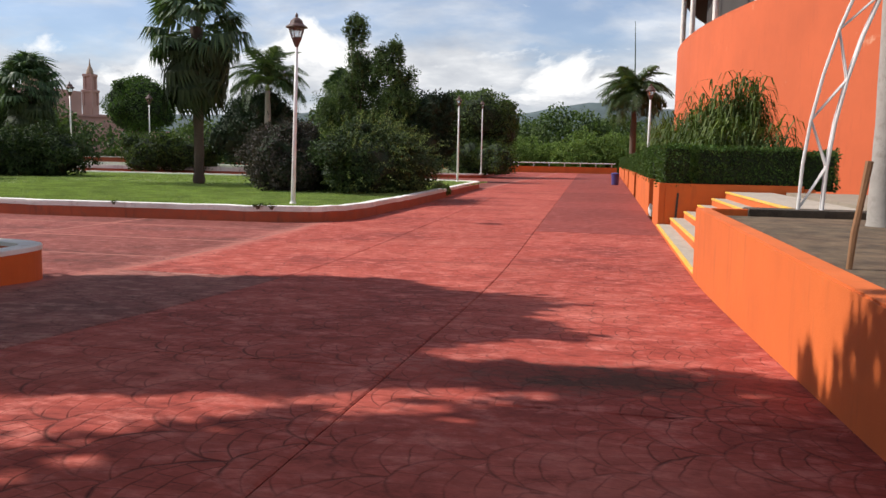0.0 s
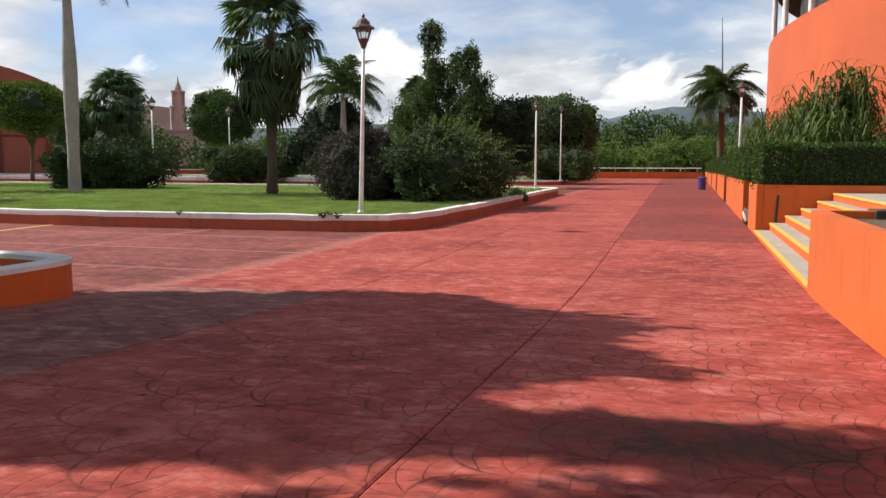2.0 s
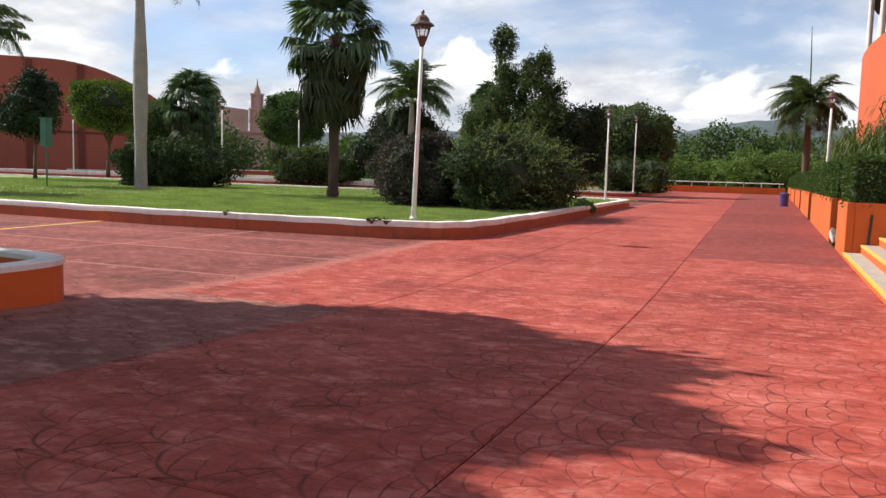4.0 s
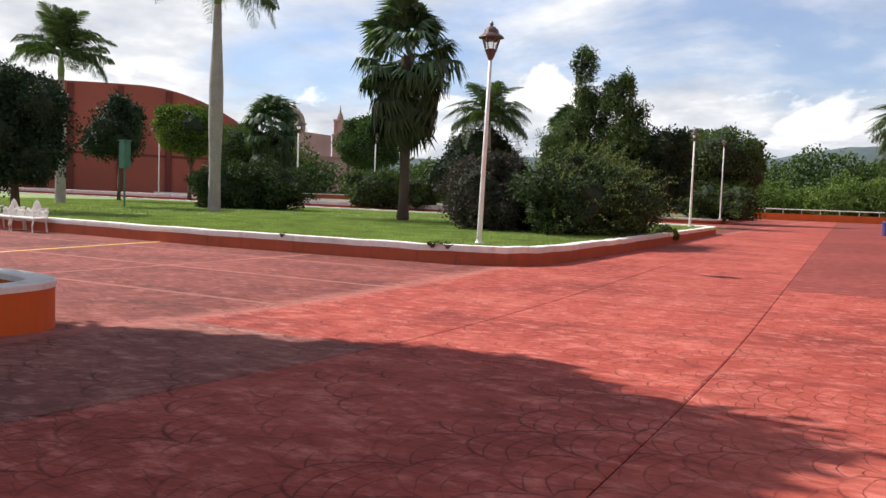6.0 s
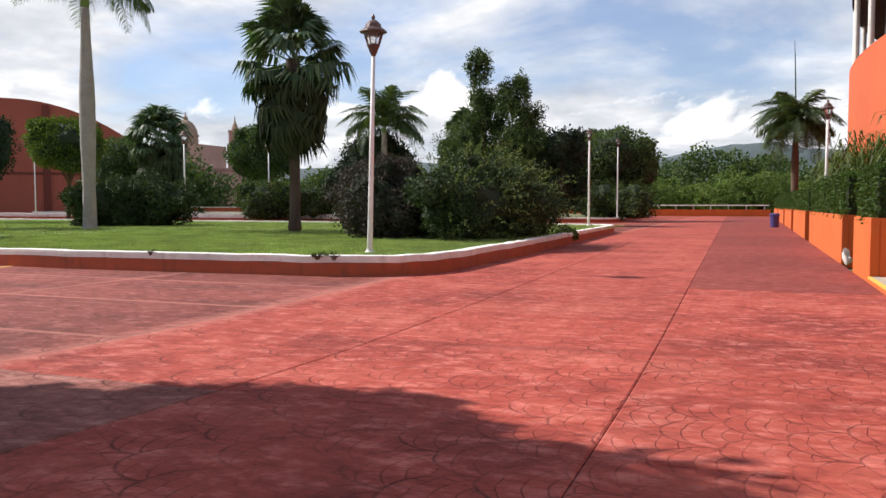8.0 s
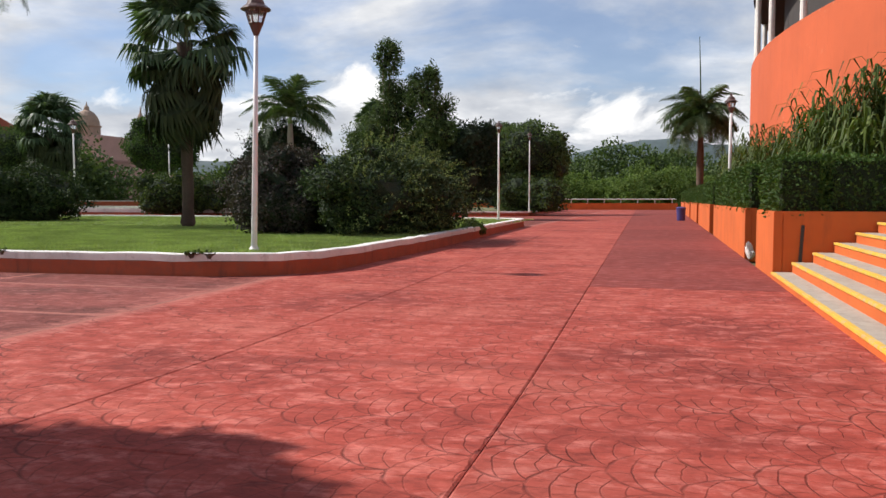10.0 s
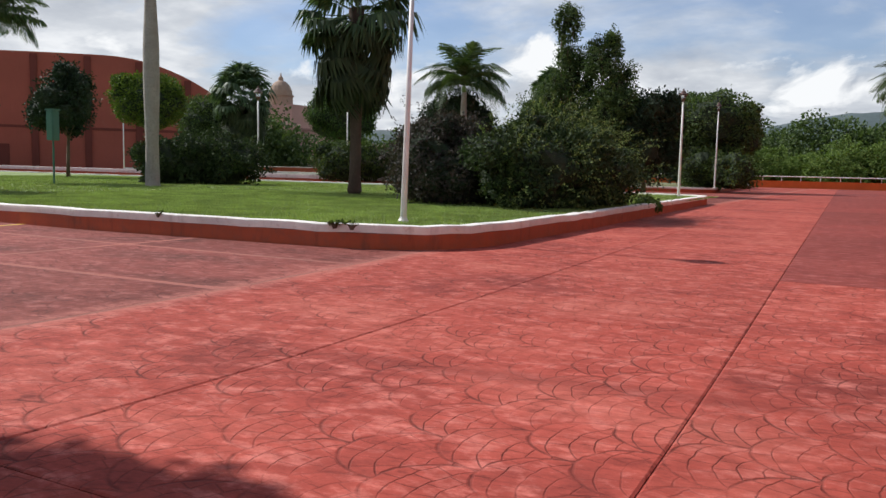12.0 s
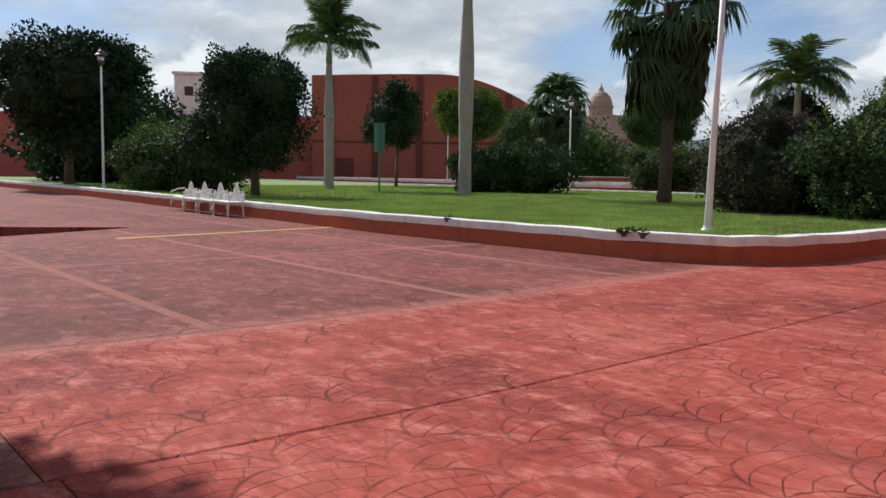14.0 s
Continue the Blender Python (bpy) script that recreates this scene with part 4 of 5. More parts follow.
steps_flight()
bm = box(bmesh.new(), 8.95, 30, 10.03, 20.28, -0.1, TERRACE - 0.02)
tagged(part("floor_terrace", bm, M_CONC, None), "stained concrete terrace in front of the arena", "floor", kind="structure")
bm = box(bmesh.new(), 14.57, 30, -14, 10.02, -0.1, TERRACE - 0.06)
tagged(part("floor_terrace_2", bm, M_CONC, None), "concrete terrace beside the planter", "floor", kind="structure")

# arena: a great round orange wall with columns and a dark gallery above
AC, AR, AH = Vector((63.5, 54.0, 0)), 55.0, 9.5
ar = thing("arena", (AC.x, AC.y, 0), "great round orange plastered arena with an open gallery on white columns", "arena", kind="structure")


def arc_wall(r0, r1, z0, z1, a0, a1, n):
    bm = bmesh.new()
    rings = []
    for k in range(n + 1):
        a = radians(a0 + (a1 - a0) * k / n)
        c, s = math.cos(a), math.sin(a)
        rings.append([bm.verts.new((r * c, r * s, z)) for r, z in ((r1, z0), (r1, z1), (r0, z1), (r0, z0))])
    for a, b in zip(rings, rings[1:]):
        for k in range(4):
            bm.faces.new((a[k], b[k], b[(k + 1) % 4], a[(k + 1) % 4]))
    bmesh.ops.recalc_face_normals(bm, faces=bm.faces[:])
    return bm


part("drum_wall", arc_wall(AR - 0.5, AR, 0, AH, 0, 360, 240), M_ARENA, ar, "weathered orange plaster wall")
part("drum_cap", arc_wall(AR - 0.55, AR + 0.004, AH + 0.002, AH + 0.12, 0, 360, 240), M_ARENA, ar)
# shade behind the columns is put into the back wall's near-black colour
part("gallery_wall", arc_wall(AR - 2.2, AR - 1.9, 0, AH + 4.6, 0, 360, 160), M_DARK, ar, "gallery back coloured near black for its shade")
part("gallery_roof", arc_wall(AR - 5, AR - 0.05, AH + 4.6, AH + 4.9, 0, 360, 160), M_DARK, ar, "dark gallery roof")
for k in range(30):
    a = radians(100 + k * 6.0)
    bm = bmesh.new()
    tube(bm, [((AR - 0.25) * math.cos(a), (AR - 0.25) * math.sin(a), AH + 0.1), ((AR - 0.25) * math.cos(a), (AR - 0.25) * math.sin(a), AH + 4.6)], 0.16, 10)
    part("column", bm, M_WHITE, ar, "white column")


def truss_arch(at):
    t = thing("truss_arch", at, "white steel lattice arch standing on the terrace edge", "truss")

    def at_s(s, off):
        a = s * 1.45
        return Vector((9.0 - (9.0 - off) * math.cos(a), 0.0, (9.0 - off) * math.sin(a)))
    n = 19
    for off, y in ((0.0, 0.0), (0.34, 0.04), (0.34, -0.04)):
        bm = bmesh.new()
        tube(bm, [at_s(k / n, off) + Vector((0, y, 0)) for k in range(n + 1)], 0.026, 8)
        part("chord", bm, M_STEEL, t)
    for k in range(n):
        for y in (0.04, -0.04):
            bm = bmesh.new()
            a, b = (at_s(k / n, 0.0), at_s((k + 1) / n, 0.34) + Vector((0, y, 0)))
            if k % 2:
                a, b = (at_s(k / n, 0.34) + Vector((0, y, 0)), at_s((k + 1) / n, 0.0))
            tube(bm, [a, b], 0.018, 6)
            part("web_bar", bm, M_STEEL, t)
    return t


bm = box(bmesh.new(), 6.3, 14.4, 9.72, 10.34, 1.0, 1.17, 0.015)
tagged(part("kerb_terrace", bm, M_DIRT, None), "dark mossy stone kerb between planter and terrace", "kerb", kind="structure")
truss_arch((7.07, 10.08, 1.165))
bm = bmesh.new()
tube(bm, [(0, 0, -0.05), (0.03, 0.03, 0.28), (0.075, 0.06, 0.54), (0.12, 0.1, 0.82)], [0.022, 0.027, 0.025, 0.03], 7)
stk = part("stake", bm, M_WOOD, None)
stk.location = (6.02, 3.4, NEAR_TOP - 0.1)
tagged(stk, "leaning weathered wooden stake stuck in the planter soil", "stake")

# ---- plants and furniture of the lawn ----
G0 = 0.36
lawn_rng = np.random.default_rng(3)


def grass(n, x0, x1, y0, y1, w=0.012):
    p = np.stack([lawn_rng.uniform(x0, x1, n), lawn_rng.uniform(y0, y1, n), np.full(n, G0 - 0.005)], 1)
    p = p[(p[:, 1] > 18.4 + np.abs(p[:, 0] + 9) * 0.045) & (p[:, 0] < -3.6 - (p[:, 1] < 21) * (21 - p[:, 1]) * 0.55)]
    n = len(p)
    h = lawn_rng.uniform(0.03, 0.075, n)
    a = lawn_rng.uniform(0, 6.28, n)
    dx = np.stack([np.cos(a) * w, np.sin(a) * w, np.zeros(n)], 1)
    tip = np.stack([lawn_rng.normal(0, 0.018, n), lawn_rng.normal(0, 0.018, n), h], 1)
    v = np.stack([p - dx, p + dx, p + tip], 1).reshape(-1, 3)
    f = np.arange(n * 3).reshape(-1, 3)
    g = mesh_part("grass", v, f, M_GRASS, None)
    tagged(g, "short green grass blades over the lawn", "grass", kind="stuff")


grass(150000, -22, -3.4, 18, 34)
grass(130000, -50, -3.6, 18, 50, 0.03)

street_lamp((-5.2, 20.1, G0), 4.75, "tall white lamp post with a red-brown lantern on the lawn corner", 0.12)
street_lamp((-5.32, 48.2, G0), 4.85, "white lamp post with a small lantern by the curb end", scale=0.68)
street_lamp((-8.26, 76.9, G0), 6.5, "white lamp post with a lantern at the second bed", scale=0.8)
street_lamp((-35.1, 61.5, 0.42), 5.6, "white lamp post with a lantern beyond the lawn")
street_lamp((-33, 48.0, G0), 5.4, "white lamp post with a lantern behind the bushes")
street_lamp((-41, 20.6, G0), 6.3, "white lamp post with a lantern beside a round bush")
street_lamp((6.0, 37.1, 1.16), 3.7, "white lamp post with a lantern rising from the hedge", scale=0.75)
street_lamp((-62, 62, 0.42), 5.6, "white lamp post with a lantern beside the hall")

fan_palm((-15.6, 33.7, G0 - 0.1), 4.0, 10.1, 2.55, "tall fan palm with dense green crown and hanging old leaves", 5, 36, 26, 0.27)
feather_palm((-27.37, 33.76, G0), 10.9, 0.30, 4.8, 22, "tall grey royal palm with a green crownshaft on the lawn", 11, droop=0.8)
feather_palm((-38.5, 32.8, G0 + 0.0), 7.4, 0.27, 3.9, 22, "slender royal palm with bright arching fronds on the lawn", 12, droop=0.7, bulge=1.1)
feather_palm((-21.9, 56.4, G0), 6.5, 0.26, 4.4, 26, "coconut palm behind the bushes", 13, "coconut_palm", 0.9, shaft=0.5, bulge=1.0)
feather_palm((6.0, 65.0, 1.16), 5.7, 0.24, 3.9, 44, "dark drooping palm with a tall spear leaf behind the hedge", 14, "coconut_palm", 0.95, shaft=0.6, bulge=1.05, spear=6.2, hang=16.0, bark=M_BARK)
feather_palm((7.75, 8.4, NEAR_TOP - 0.12), 7.5, 0.16, 2.8, 14, "grey palm trunk growing in the orange planter", 15, droop=0.8, bulge=1.15)
fan_palm((-51.3, 67.0, 0.42), 2.0, 10.6, 3.1, "fan palm with a full skirt beyond the lawn", 21, 44, 40, 0.3)
fan_palm((-20.0, 69.0, 0.02), 4.6, 9.6, 2.2, "fan palm behind the tall trees", 22, 36, 20, 0.25)

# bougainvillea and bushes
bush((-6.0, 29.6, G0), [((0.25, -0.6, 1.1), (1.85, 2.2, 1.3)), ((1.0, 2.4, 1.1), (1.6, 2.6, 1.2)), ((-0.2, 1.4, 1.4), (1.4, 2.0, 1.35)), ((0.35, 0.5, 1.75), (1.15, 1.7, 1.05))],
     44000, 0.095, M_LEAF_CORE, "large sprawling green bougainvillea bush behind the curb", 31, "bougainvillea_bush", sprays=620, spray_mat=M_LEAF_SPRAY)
bush((-9.4, 29.4, G0), [((0.2, 0, 1.3), (1.6, 1.9, 1.45)), ((-0.5, 1.2, 1.6), (1.4, 1.6, 1.35)), ((0.7, -0.9, 0.9), (1.1, 1.1, 0.95))],
     26000, 0.09, M_LEAF_PURP, "dark purplish bougainvillea bush beside the lamp post", 32, "bougainvillea_bush", sprays=160)
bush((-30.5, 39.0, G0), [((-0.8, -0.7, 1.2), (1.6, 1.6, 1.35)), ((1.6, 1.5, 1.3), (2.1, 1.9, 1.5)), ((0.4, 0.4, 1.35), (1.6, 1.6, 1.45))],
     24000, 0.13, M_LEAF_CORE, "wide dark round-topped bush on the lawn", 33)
bush((-30.6, 57.4, 0.42), [((-1.7, -0.9, 1.4), (2.0, 1.8, 1.5)), ((1.6, 0.8, 1.4), (2.0, 1.8, 1.5)), ((0, 0, 1.5), (1.6, 1.6, 1.5))],
     14000, 0.14, M_LEAF_BUSH, "clipped round bush beyond the lawn", 34)
bush((-34.6, 21.6, G0), [((-0.6, 0.6, 1.5), (3.2, 2.4, 1.9)), ((1.6, 1.0, 1.3), (2.4, 1.9, 1.6)), ((-2.4, 0.8, 1.3), (2.2, 1.9, 1.6))], 22000, 0.12, M_LEAF_BUSH, "rounded green bush beside the dark tree", 35)
bush((-7.2, 79.0, G0), [((0, 0, 1.5), (2.2, 2.2, 1.8)), ((-2.5, 1, 1.6), (2.4, 2.2, 1.9))], 9000, 0.16, M_LEAF_BUSH, "bush at the corner of the second bed", 36)
bush((-11.5, 93.0, 0.30), [((0, 0, 1.6), (2.6, 3.0, 2.0)), ((-2.5, 3, 1.8), (2.6, 2.6, 2.1))], 9000, 0.2, M_LEAF_DK, "dark bush along the second bed", 43)
bush((-12.2, 106.0, 0.30), [((0, 0, 1.6), (2.4, 4.0, 2.0)), ((-2.2, 3, 1.8), (2.6, 2.6, 2.1))], 8000, 0.22, M_LEAF_DK, "dark bush along the second bed", 44)
bush((-17.0, 54.6, 0.02), [((0, 0, 1.3), (2.0, 1.8, 1.5)), ((1.8, 0.5, 1.1), (1.6, 1.6, 1.3))], 8000, 0.14, M_LEAF_DK, "dark bush behind the fan palm", 37)
bush((-4.3, 35.3, 0.03), [((0.55, 0, 0.28), (0.4, 0.5, 0.32))], 900, 0.12, M_LEAF_BUSH, "small weedy plant growing at the curb", 38)
bush((-5.3, 17.78, 0.42), [((0, 0, 0.02), (0.2, 0.1, 0.04))], 50, 0.06, M_LEAF_BUSH, "wilted weeds on the curb top", 39)
for wx, wn, wr in ((-4.85, 40, 0.16), (-9.6, 46, 0.13)):
    bush((wx, 17.66 + (wx + 5.3) * 0.02, 0.43), [((0, 0, 0.01), (wr, 0.07, 0.04))], 40, 0.05, M_LEAF_BUSH, "dry weeds lying on the white curb top", wn)

# trees
tree((-27.3, 22.3, G0), 6.4, 1.5, [((0, 0, 3.3), (2.0, 2.0, 2.15)), ((0.5, 0.3, 4.35), (1.2, 1.2, 1.25)), ((-0.9, -0.4, 4.0), (1.4, 1.4, 1.5)), ((0.1, -0.5, 2.4), (1.8, 1.7, 1.4))],
     34000, 0.11, M_LEAF_DK, "dense dark-leaved round tree behind the white bench", 51)
tree((-52.3, 22.0, G0), 10.0, 2.4, [((0, 0, 6.0), (4.2, 4.0, 3.3)), ((-2.0, 0.5, 5.8), (3.2, 3.2, 2.9)), ((1.7, -0.4, 5.7), (3.0, 3.0, 2.9))],
     34000, 0.2, M_LEAF_DK, "large dark tree at the end of the lawn", 52, trunk_r=0.28)
tree((-46.4, 43.7, G0), 7.8, 2.6, [((0, 0, 5.2), (2.0, 2.0, 2.0)), ((0.2, 0.1, 6.3), (1.3, 1.3, 1.1)), ((-0.3, 0, 4.6), (1.8, 1.8, 1.5))], 9000, 0.15, M_LEAF_DK, "small dark round-headed tree in front of the hall", 53, trunk_r=0.12)
tree((-49.2, 53.6, 0.0), 9.2, 3.2, [((0, 0, 6.5), (3.15, 3.15, 2.05)), ((0.3, 0, 6.8), (2.4, 2.4, 1.9))], 16000, 0.14, M_LEAF_YG, "round clipped tree with sunlit yellow-green in its leaf colour", 54, bumps=0.12)
tree((-37.9, 64.6, 0.42), 9.0, 2.6, [((0, 0, 5.6), (3.0, 3.0, 2.4)), ((0.1, -0.2, 6.2), (2.2, 2.2, 2.1))], 16000, 0.14, M_LEAF_GRN, "round clipped green tree beyond the lawn", 55, bumps=0.12)
tree((-60.0, 71.0, 0.42), 8.8, 2.0, [((0, 0, 5.4), (3.0, 3.0, 2.8)), ((1.0, 0, 6.0), (2.2, 2.2, 2.2))], 10000, 0.17, M_LEAF, "round green tree beside a fan palm", 56, bumps=0.15)
tree((-16.8, 62.7, 0.0), 13.2, 2.0, [((0, 0, 12.2), (0.85, 0.85, 1.05)), ((0.15, 0, 9.9), (0.75, 0.75, 1.6)), ((0.5, 0, 8.0), (1.3, 1.2, 1.8)), ((-0.9, 0, 5.9), (1.9, 1.7, 1.9)), ((0.6, 0, 3.6), (2.4, 2.2, 2.2))],
     34000, 0.11, M_LEAF, "tall slender green tree with a tufted top", 57, bumps=0.4, fork=8)
tree((-13.6, 62.5, 0.0), 11.6, 2.0, [((0.3, 0, 10.7), (0.55, 0.55, 0.9)), ((-0.2, 0, 9.2), (1.15, 1.1, 1.5)), ((0.6, 0, 7.4), (1.5, 1.4, 1.7)), ((0.2, 0, 5.4), (2.0, 1.8, 2.0)), ((0.4, 0, 3.2), (2.4, 2.2, 2.2))],
     36000, 0.11, M_LEAF, "tall leafy tree beside a slender one", 58, bumps=0.4, fork=8)
tree((-10.8, 63.0, 0.0), 7.4, 1.4, [((0, 0, 4.8), (1.9, 1.9, 2.2)), ((0.9, 0, 5.6), (1.3, 1.3, 1.4)), ((-0.4, 0, 3.0), (2.2, 2.2, 2.0))], 13000, 0.16, M_LEAF_DK, "dark leafy tree beside the path", 59, bumps=0.35)
tree((-24.0, 58.5, 0.42), 7.0, 1.2, [((0, 0, 4.0), (2.4, 2.2, 2.3)), ((-1.2, 0, 3.0), (2.0, 1.9, 2.1)), ((1.5, 0, 3.0), (1.9, 1.9, 2.3))], 18000, 0.16, M_LEAF_DK, "dark spreading tree beneath the coconut palm", 60, bumps=0.35)
tree((-9.9, 83.5, G0), 9.0, 2.2, [((0, 0, 5.9), (4.0, 4.0, 2.9)), ((-1.5, 0, 5.0), (3.0, 3.0, 2.8)), ((1.6, 0, 5.0), (2.9, 2.9, 2.6)), ((0.3, 0, 3.4), (3.4, 3.2, 2.0))],
     19000, 0.2, M_LEAF, "broad round tree at the second bed", 61, bumps=0.15, trunk_r=0.25)
tree((-15.5, 84.0, G0), 7.5, 2.0, [((0, 0, 4.8), (3.2, 3.2, 2.7)), ((1.0, 0, 3.4), (2.8, 2.8, 2.2))], 11000, 0.2, M_LEAF_DK, "dark tree behind the lamp posts", 62, bumps=0.3)


def woodland(name, spots, n, size, mat, label, seed):
    """Far woods: many crowns in one sheet of leaves."""
    rng = np.random.default_rng(seed)
    lumps = []
    for x, y, h, r in spots:
        lumps += [((x, y, h * 0.55), (r, r, h * 0.5)), ((x + r * 0.5, y, h * 0.35), (r * 0.9, r * 0.9, h * 0.36)), ((x - r * 0.4, y, h * 0.75), (r * 0.6, r * 0.6, h * 0.28))]
    p, d = crown_points(lumps, n, rng, 0.8, 0.3)
    p = p[p[:, 2] > -0.1]
    v, f = leaves(p, d[:len(p)], size * 1.3, rng, 0.7)
    return tagged(mesh_part(name, v, f, mat, None), label, "woodland", kind="stuff")


wr = random.Random(8)
woodland("woodland", [(-34 + k * 3.4 + wr.uniform(-1.5, 1.5), 131 + wr.uniform(0, 12), wr.uniform(4.2, 7.0), wr.uniform(2.6, 4.2)) for k in range(26)], 150000, 0.24, M_FAR, "bright green scrub woodland beyond the far wall", 71)
woodland("woodland_far", [(-60 + k * 7 + wr.uniform(-3, 3), 165 + wr.uniform(0, 30), wr.uniform(8, 13), wr.uniform(5, 8)) for k in range(24)], 130000, 0.5, M_LEAF, "taller green trees in the distance", 72)
woodland("woodland_west", [(-70 - k * 3.0 + wr.uniform(-2, 2), 96 + k * 1.0 + wr.uniform(-8, 14), wr.uniform(5, 9), wr.uniform(3.5, 5)) for k in range(14)]
         + [(-28 - k * 4.0 + wr.uniform(-2, 2), 100 + wr.uniform(0, 22), wr.uniform(3.5, 6.5), wr.uniform(3, 4.5)) for k in range(10)], 36000, 0.42, M_LEAF, "trees and gardens beyond the plaza", 73)
woodland("woodland_left", [(-60 - k * 3 + wr.uniform(-2, 2), 24 + k * 1.6 + wr.uniform(-2, 5), wr.uniform(5.5, 8.5), wr.uniform(3.5, 5)) for k in range(16)], 52000, 0.4, M_LEAF_DK, "dark garden trees at the left end of the lawn", 74)

# reeds behind the hedge
def reeds(at, n, h, seed, rx, ry, label):
    t = thing("reed_clump", at, label, "reeds", "reed clumps")
    rng = random.Random(seed)
    vs, fs = [], []
    bm = bmesh.new()
    for k in range(n):
        x, y, hh = rng.uniform(-rx, rx), rng.uniform(-ry, ry), h * rng.uniform(0.55, 1.08)
        lx, ly = rng.uniform(-0.25, 0.25), rng.uniform(-0.25, 0.25)
        tube(bm, [(x, y, -0.05), (x + lx * 0.4, y + ly * 0.4, hh * 0.5), (x + lx, y + ly, hh)], [0.016, 0.013, 0.006], 5)
        for j in range(13):
            s = 0.2 + 0.8 * j / 12
            p = Vector((x + lx * s * s, y + ly * s * s, hh * s))
            a = rng.uniform(0, 6.28)
            d = Vector((math.cos(a), math.sin(a), 0))
            sd = Vector((-math.sin(a), math.cos(a), 0)) * 0.028
            L = rng.uniform(0.5, 0.95)
            m1 = p + d * L * 0.35 + Vector((0, 0, L * 0.42))
            m2 = p + d * L * 0.75 + Vector((0, 0, L * 0.35))
            e = p + d * L * 1.0 + Vector((0, 0, -L * rng.uniform(0.0, 0.35)))
            i = len(vs)
            vs.extend([tuple(p - sd * 0.5), tuple(p + sd * 0.5), tuple(m1 + sd), tuple(m1 - sd), tuple(m2 + sd * 0.9), tuple(m2 - sd * 0.9), tuple(e)])
            fs.extend([(i, i + 1, i + 2, i + 3), (i + 3, i + 2, i + 4, i + 5), (i + 5, i + 4, i + 6)])
    part("cane_cluster", bm, M_SHAFT, t)
    mesh_part("reed_foliage", vs, fs, M_REED, t)
    return t


for i, (x, y, h, n, rx, ry) in enumerate(((8.0, 27.0, 2.2, 70, 1.1, 1.8), (7.9, 22.0, 1.35, 26, 1.2, 0.4), (8.5, 29.2, 2.0, 60, 0.8, 1.5), (7.6, 35.5, 2.1, 60, 1.0, 2.2), (7.7, 44.0, 2.2, 50, 1.0, 2.5), (7.7, 52.5, 2.2, 40, 1.0, 2.5), (8.3, 25.4, 2.6, 50, 0.8, 0.5))):
    reeds((x, y, 1.16), int(n * 1.6), h * 1.25, 80 + i, rx, ry, "tall green reeds with long arching blades behind the hedge")


# round planter with the shade tree whose crown hangs over the path
def round_planter(at, rx, ry, h):
    p = thing("round_planter", at, "rounded orange planter with a white rim and grass inside", "planter")
    n = 72
    ring = [Vector((rx * math.copysign(abs(math.cos(a)) ** 0.42, math.cos(a)), ry * math.copysign(abs(math.sin(a)) ** 0.42, math.sin(a)), 0)) for a in (-2 * math.pi * k / n for k in range(n))]
    bm = bmesh.new()
    sweep(bm, ring, [(0, -0.5), (0, h - 0.06), (0.26, h - 0.06), (0.26, -0.5)], True)
    part("wall_ring", bm, M_ORANGE, p)
    bm = bmesh.new()
    sweep(bm, ring, [(-0.012, h - 0.065), (-0.012, h - 0.01), (0.0, h), (0.25, h), (0.272, h - 0.01), (0.272, h - 0.065)], True)
    part("rim", bm, M_WHITE, p, "white painted rim")
    bm = bmesh.new()
    bm.faces.new([bm.verts.new((v.x * 0.93, v.y * 0.93, h - 0.16)) for v in ring])
    part("soil", bm, M_SOIL, p)
    rng = np.random.default_rng(6)
    pts = np.stack([rng.uniform(-rx * 0.8, rx * 0.75, 1500), rng.uniform(-ry * 0.75, ry * 0.75, 1500), np.full(1500, h - 0.16)], 1)
    keep = (pts[:, 0] / rx) ** 2 + (pts[:, 1] / ry) ** 2 < 0.6
    v, f = leaves(pts[keep], np.tile([0, 0, 1.6], (keep.sum(), 1)), 0.13, rng, 0.18)
    mesh_part("grass_tuft", v, f, M_GRASS, p)
    return p


round_planter((-5.55, 4.95, ramp_z(5.6)), 2.6, 1.6, 0.44)
tree((-6.9, 3.7, 0.5), 9.5, 3.6, [((-0.9, -0.1, 6.6), (2.9, 2.7, 1.3)), ((0.65, 2.25, 6.3), (2.1, 1.85, 1.1)), ((0.9, 0.5, 6.2), (1.7, 1.7, 1.0)), ((0.8, -0.9, 6.2), (1.6, 1.2, 0.9)), ((0.6, -1.75, 6.2), (1.9, 0.8, 0.65)), ((-1.7, 1.75, 6.6), (1.8, 1.85, 1.2))],
     52000, 0.2, M_LEAF, "broad shade tree standing in the round planter", 91, trunk_r=0.28)
# unseen tree; lobes added to cast shade, the last three to block skylight
tree((-7.2, -5.0, 0.75), 9.0, 3.4, [((1.4, 2.2, 6.3), (2.6, 2.3, 1.2)), ((4.2, 2.2, 6.1), (2.5, 2.4, 1.1)), ((2.6, -0.8, 6.2), (3.4, 2.4, 1.2)), ((-1.6, 0.0, 6.3), (2.4, 2.2, 1.2)), ((4.2, 7.55, 6.4), (1.1, 0.40, 0.4)), ((4.9, 5.2, 6.2), (2.2, 1.45, 0.8)), ((3.5, 4.9, 6.2), (1.0, 0.6, 0.5)), ((8.6, -0.6, 7.0), (3.0, 3.2, 1.0)), ((12.0, 0.6, 7.2), (3.0, 3.4, 1.0)), ((9.5, -5.0, 7.2), (3.4, 3.0, 1.0))],
     46000, 0.2, M_LEAF, "broad unseen shade tree, its crown widened to block skylight", 92, trunk_r=0.28)

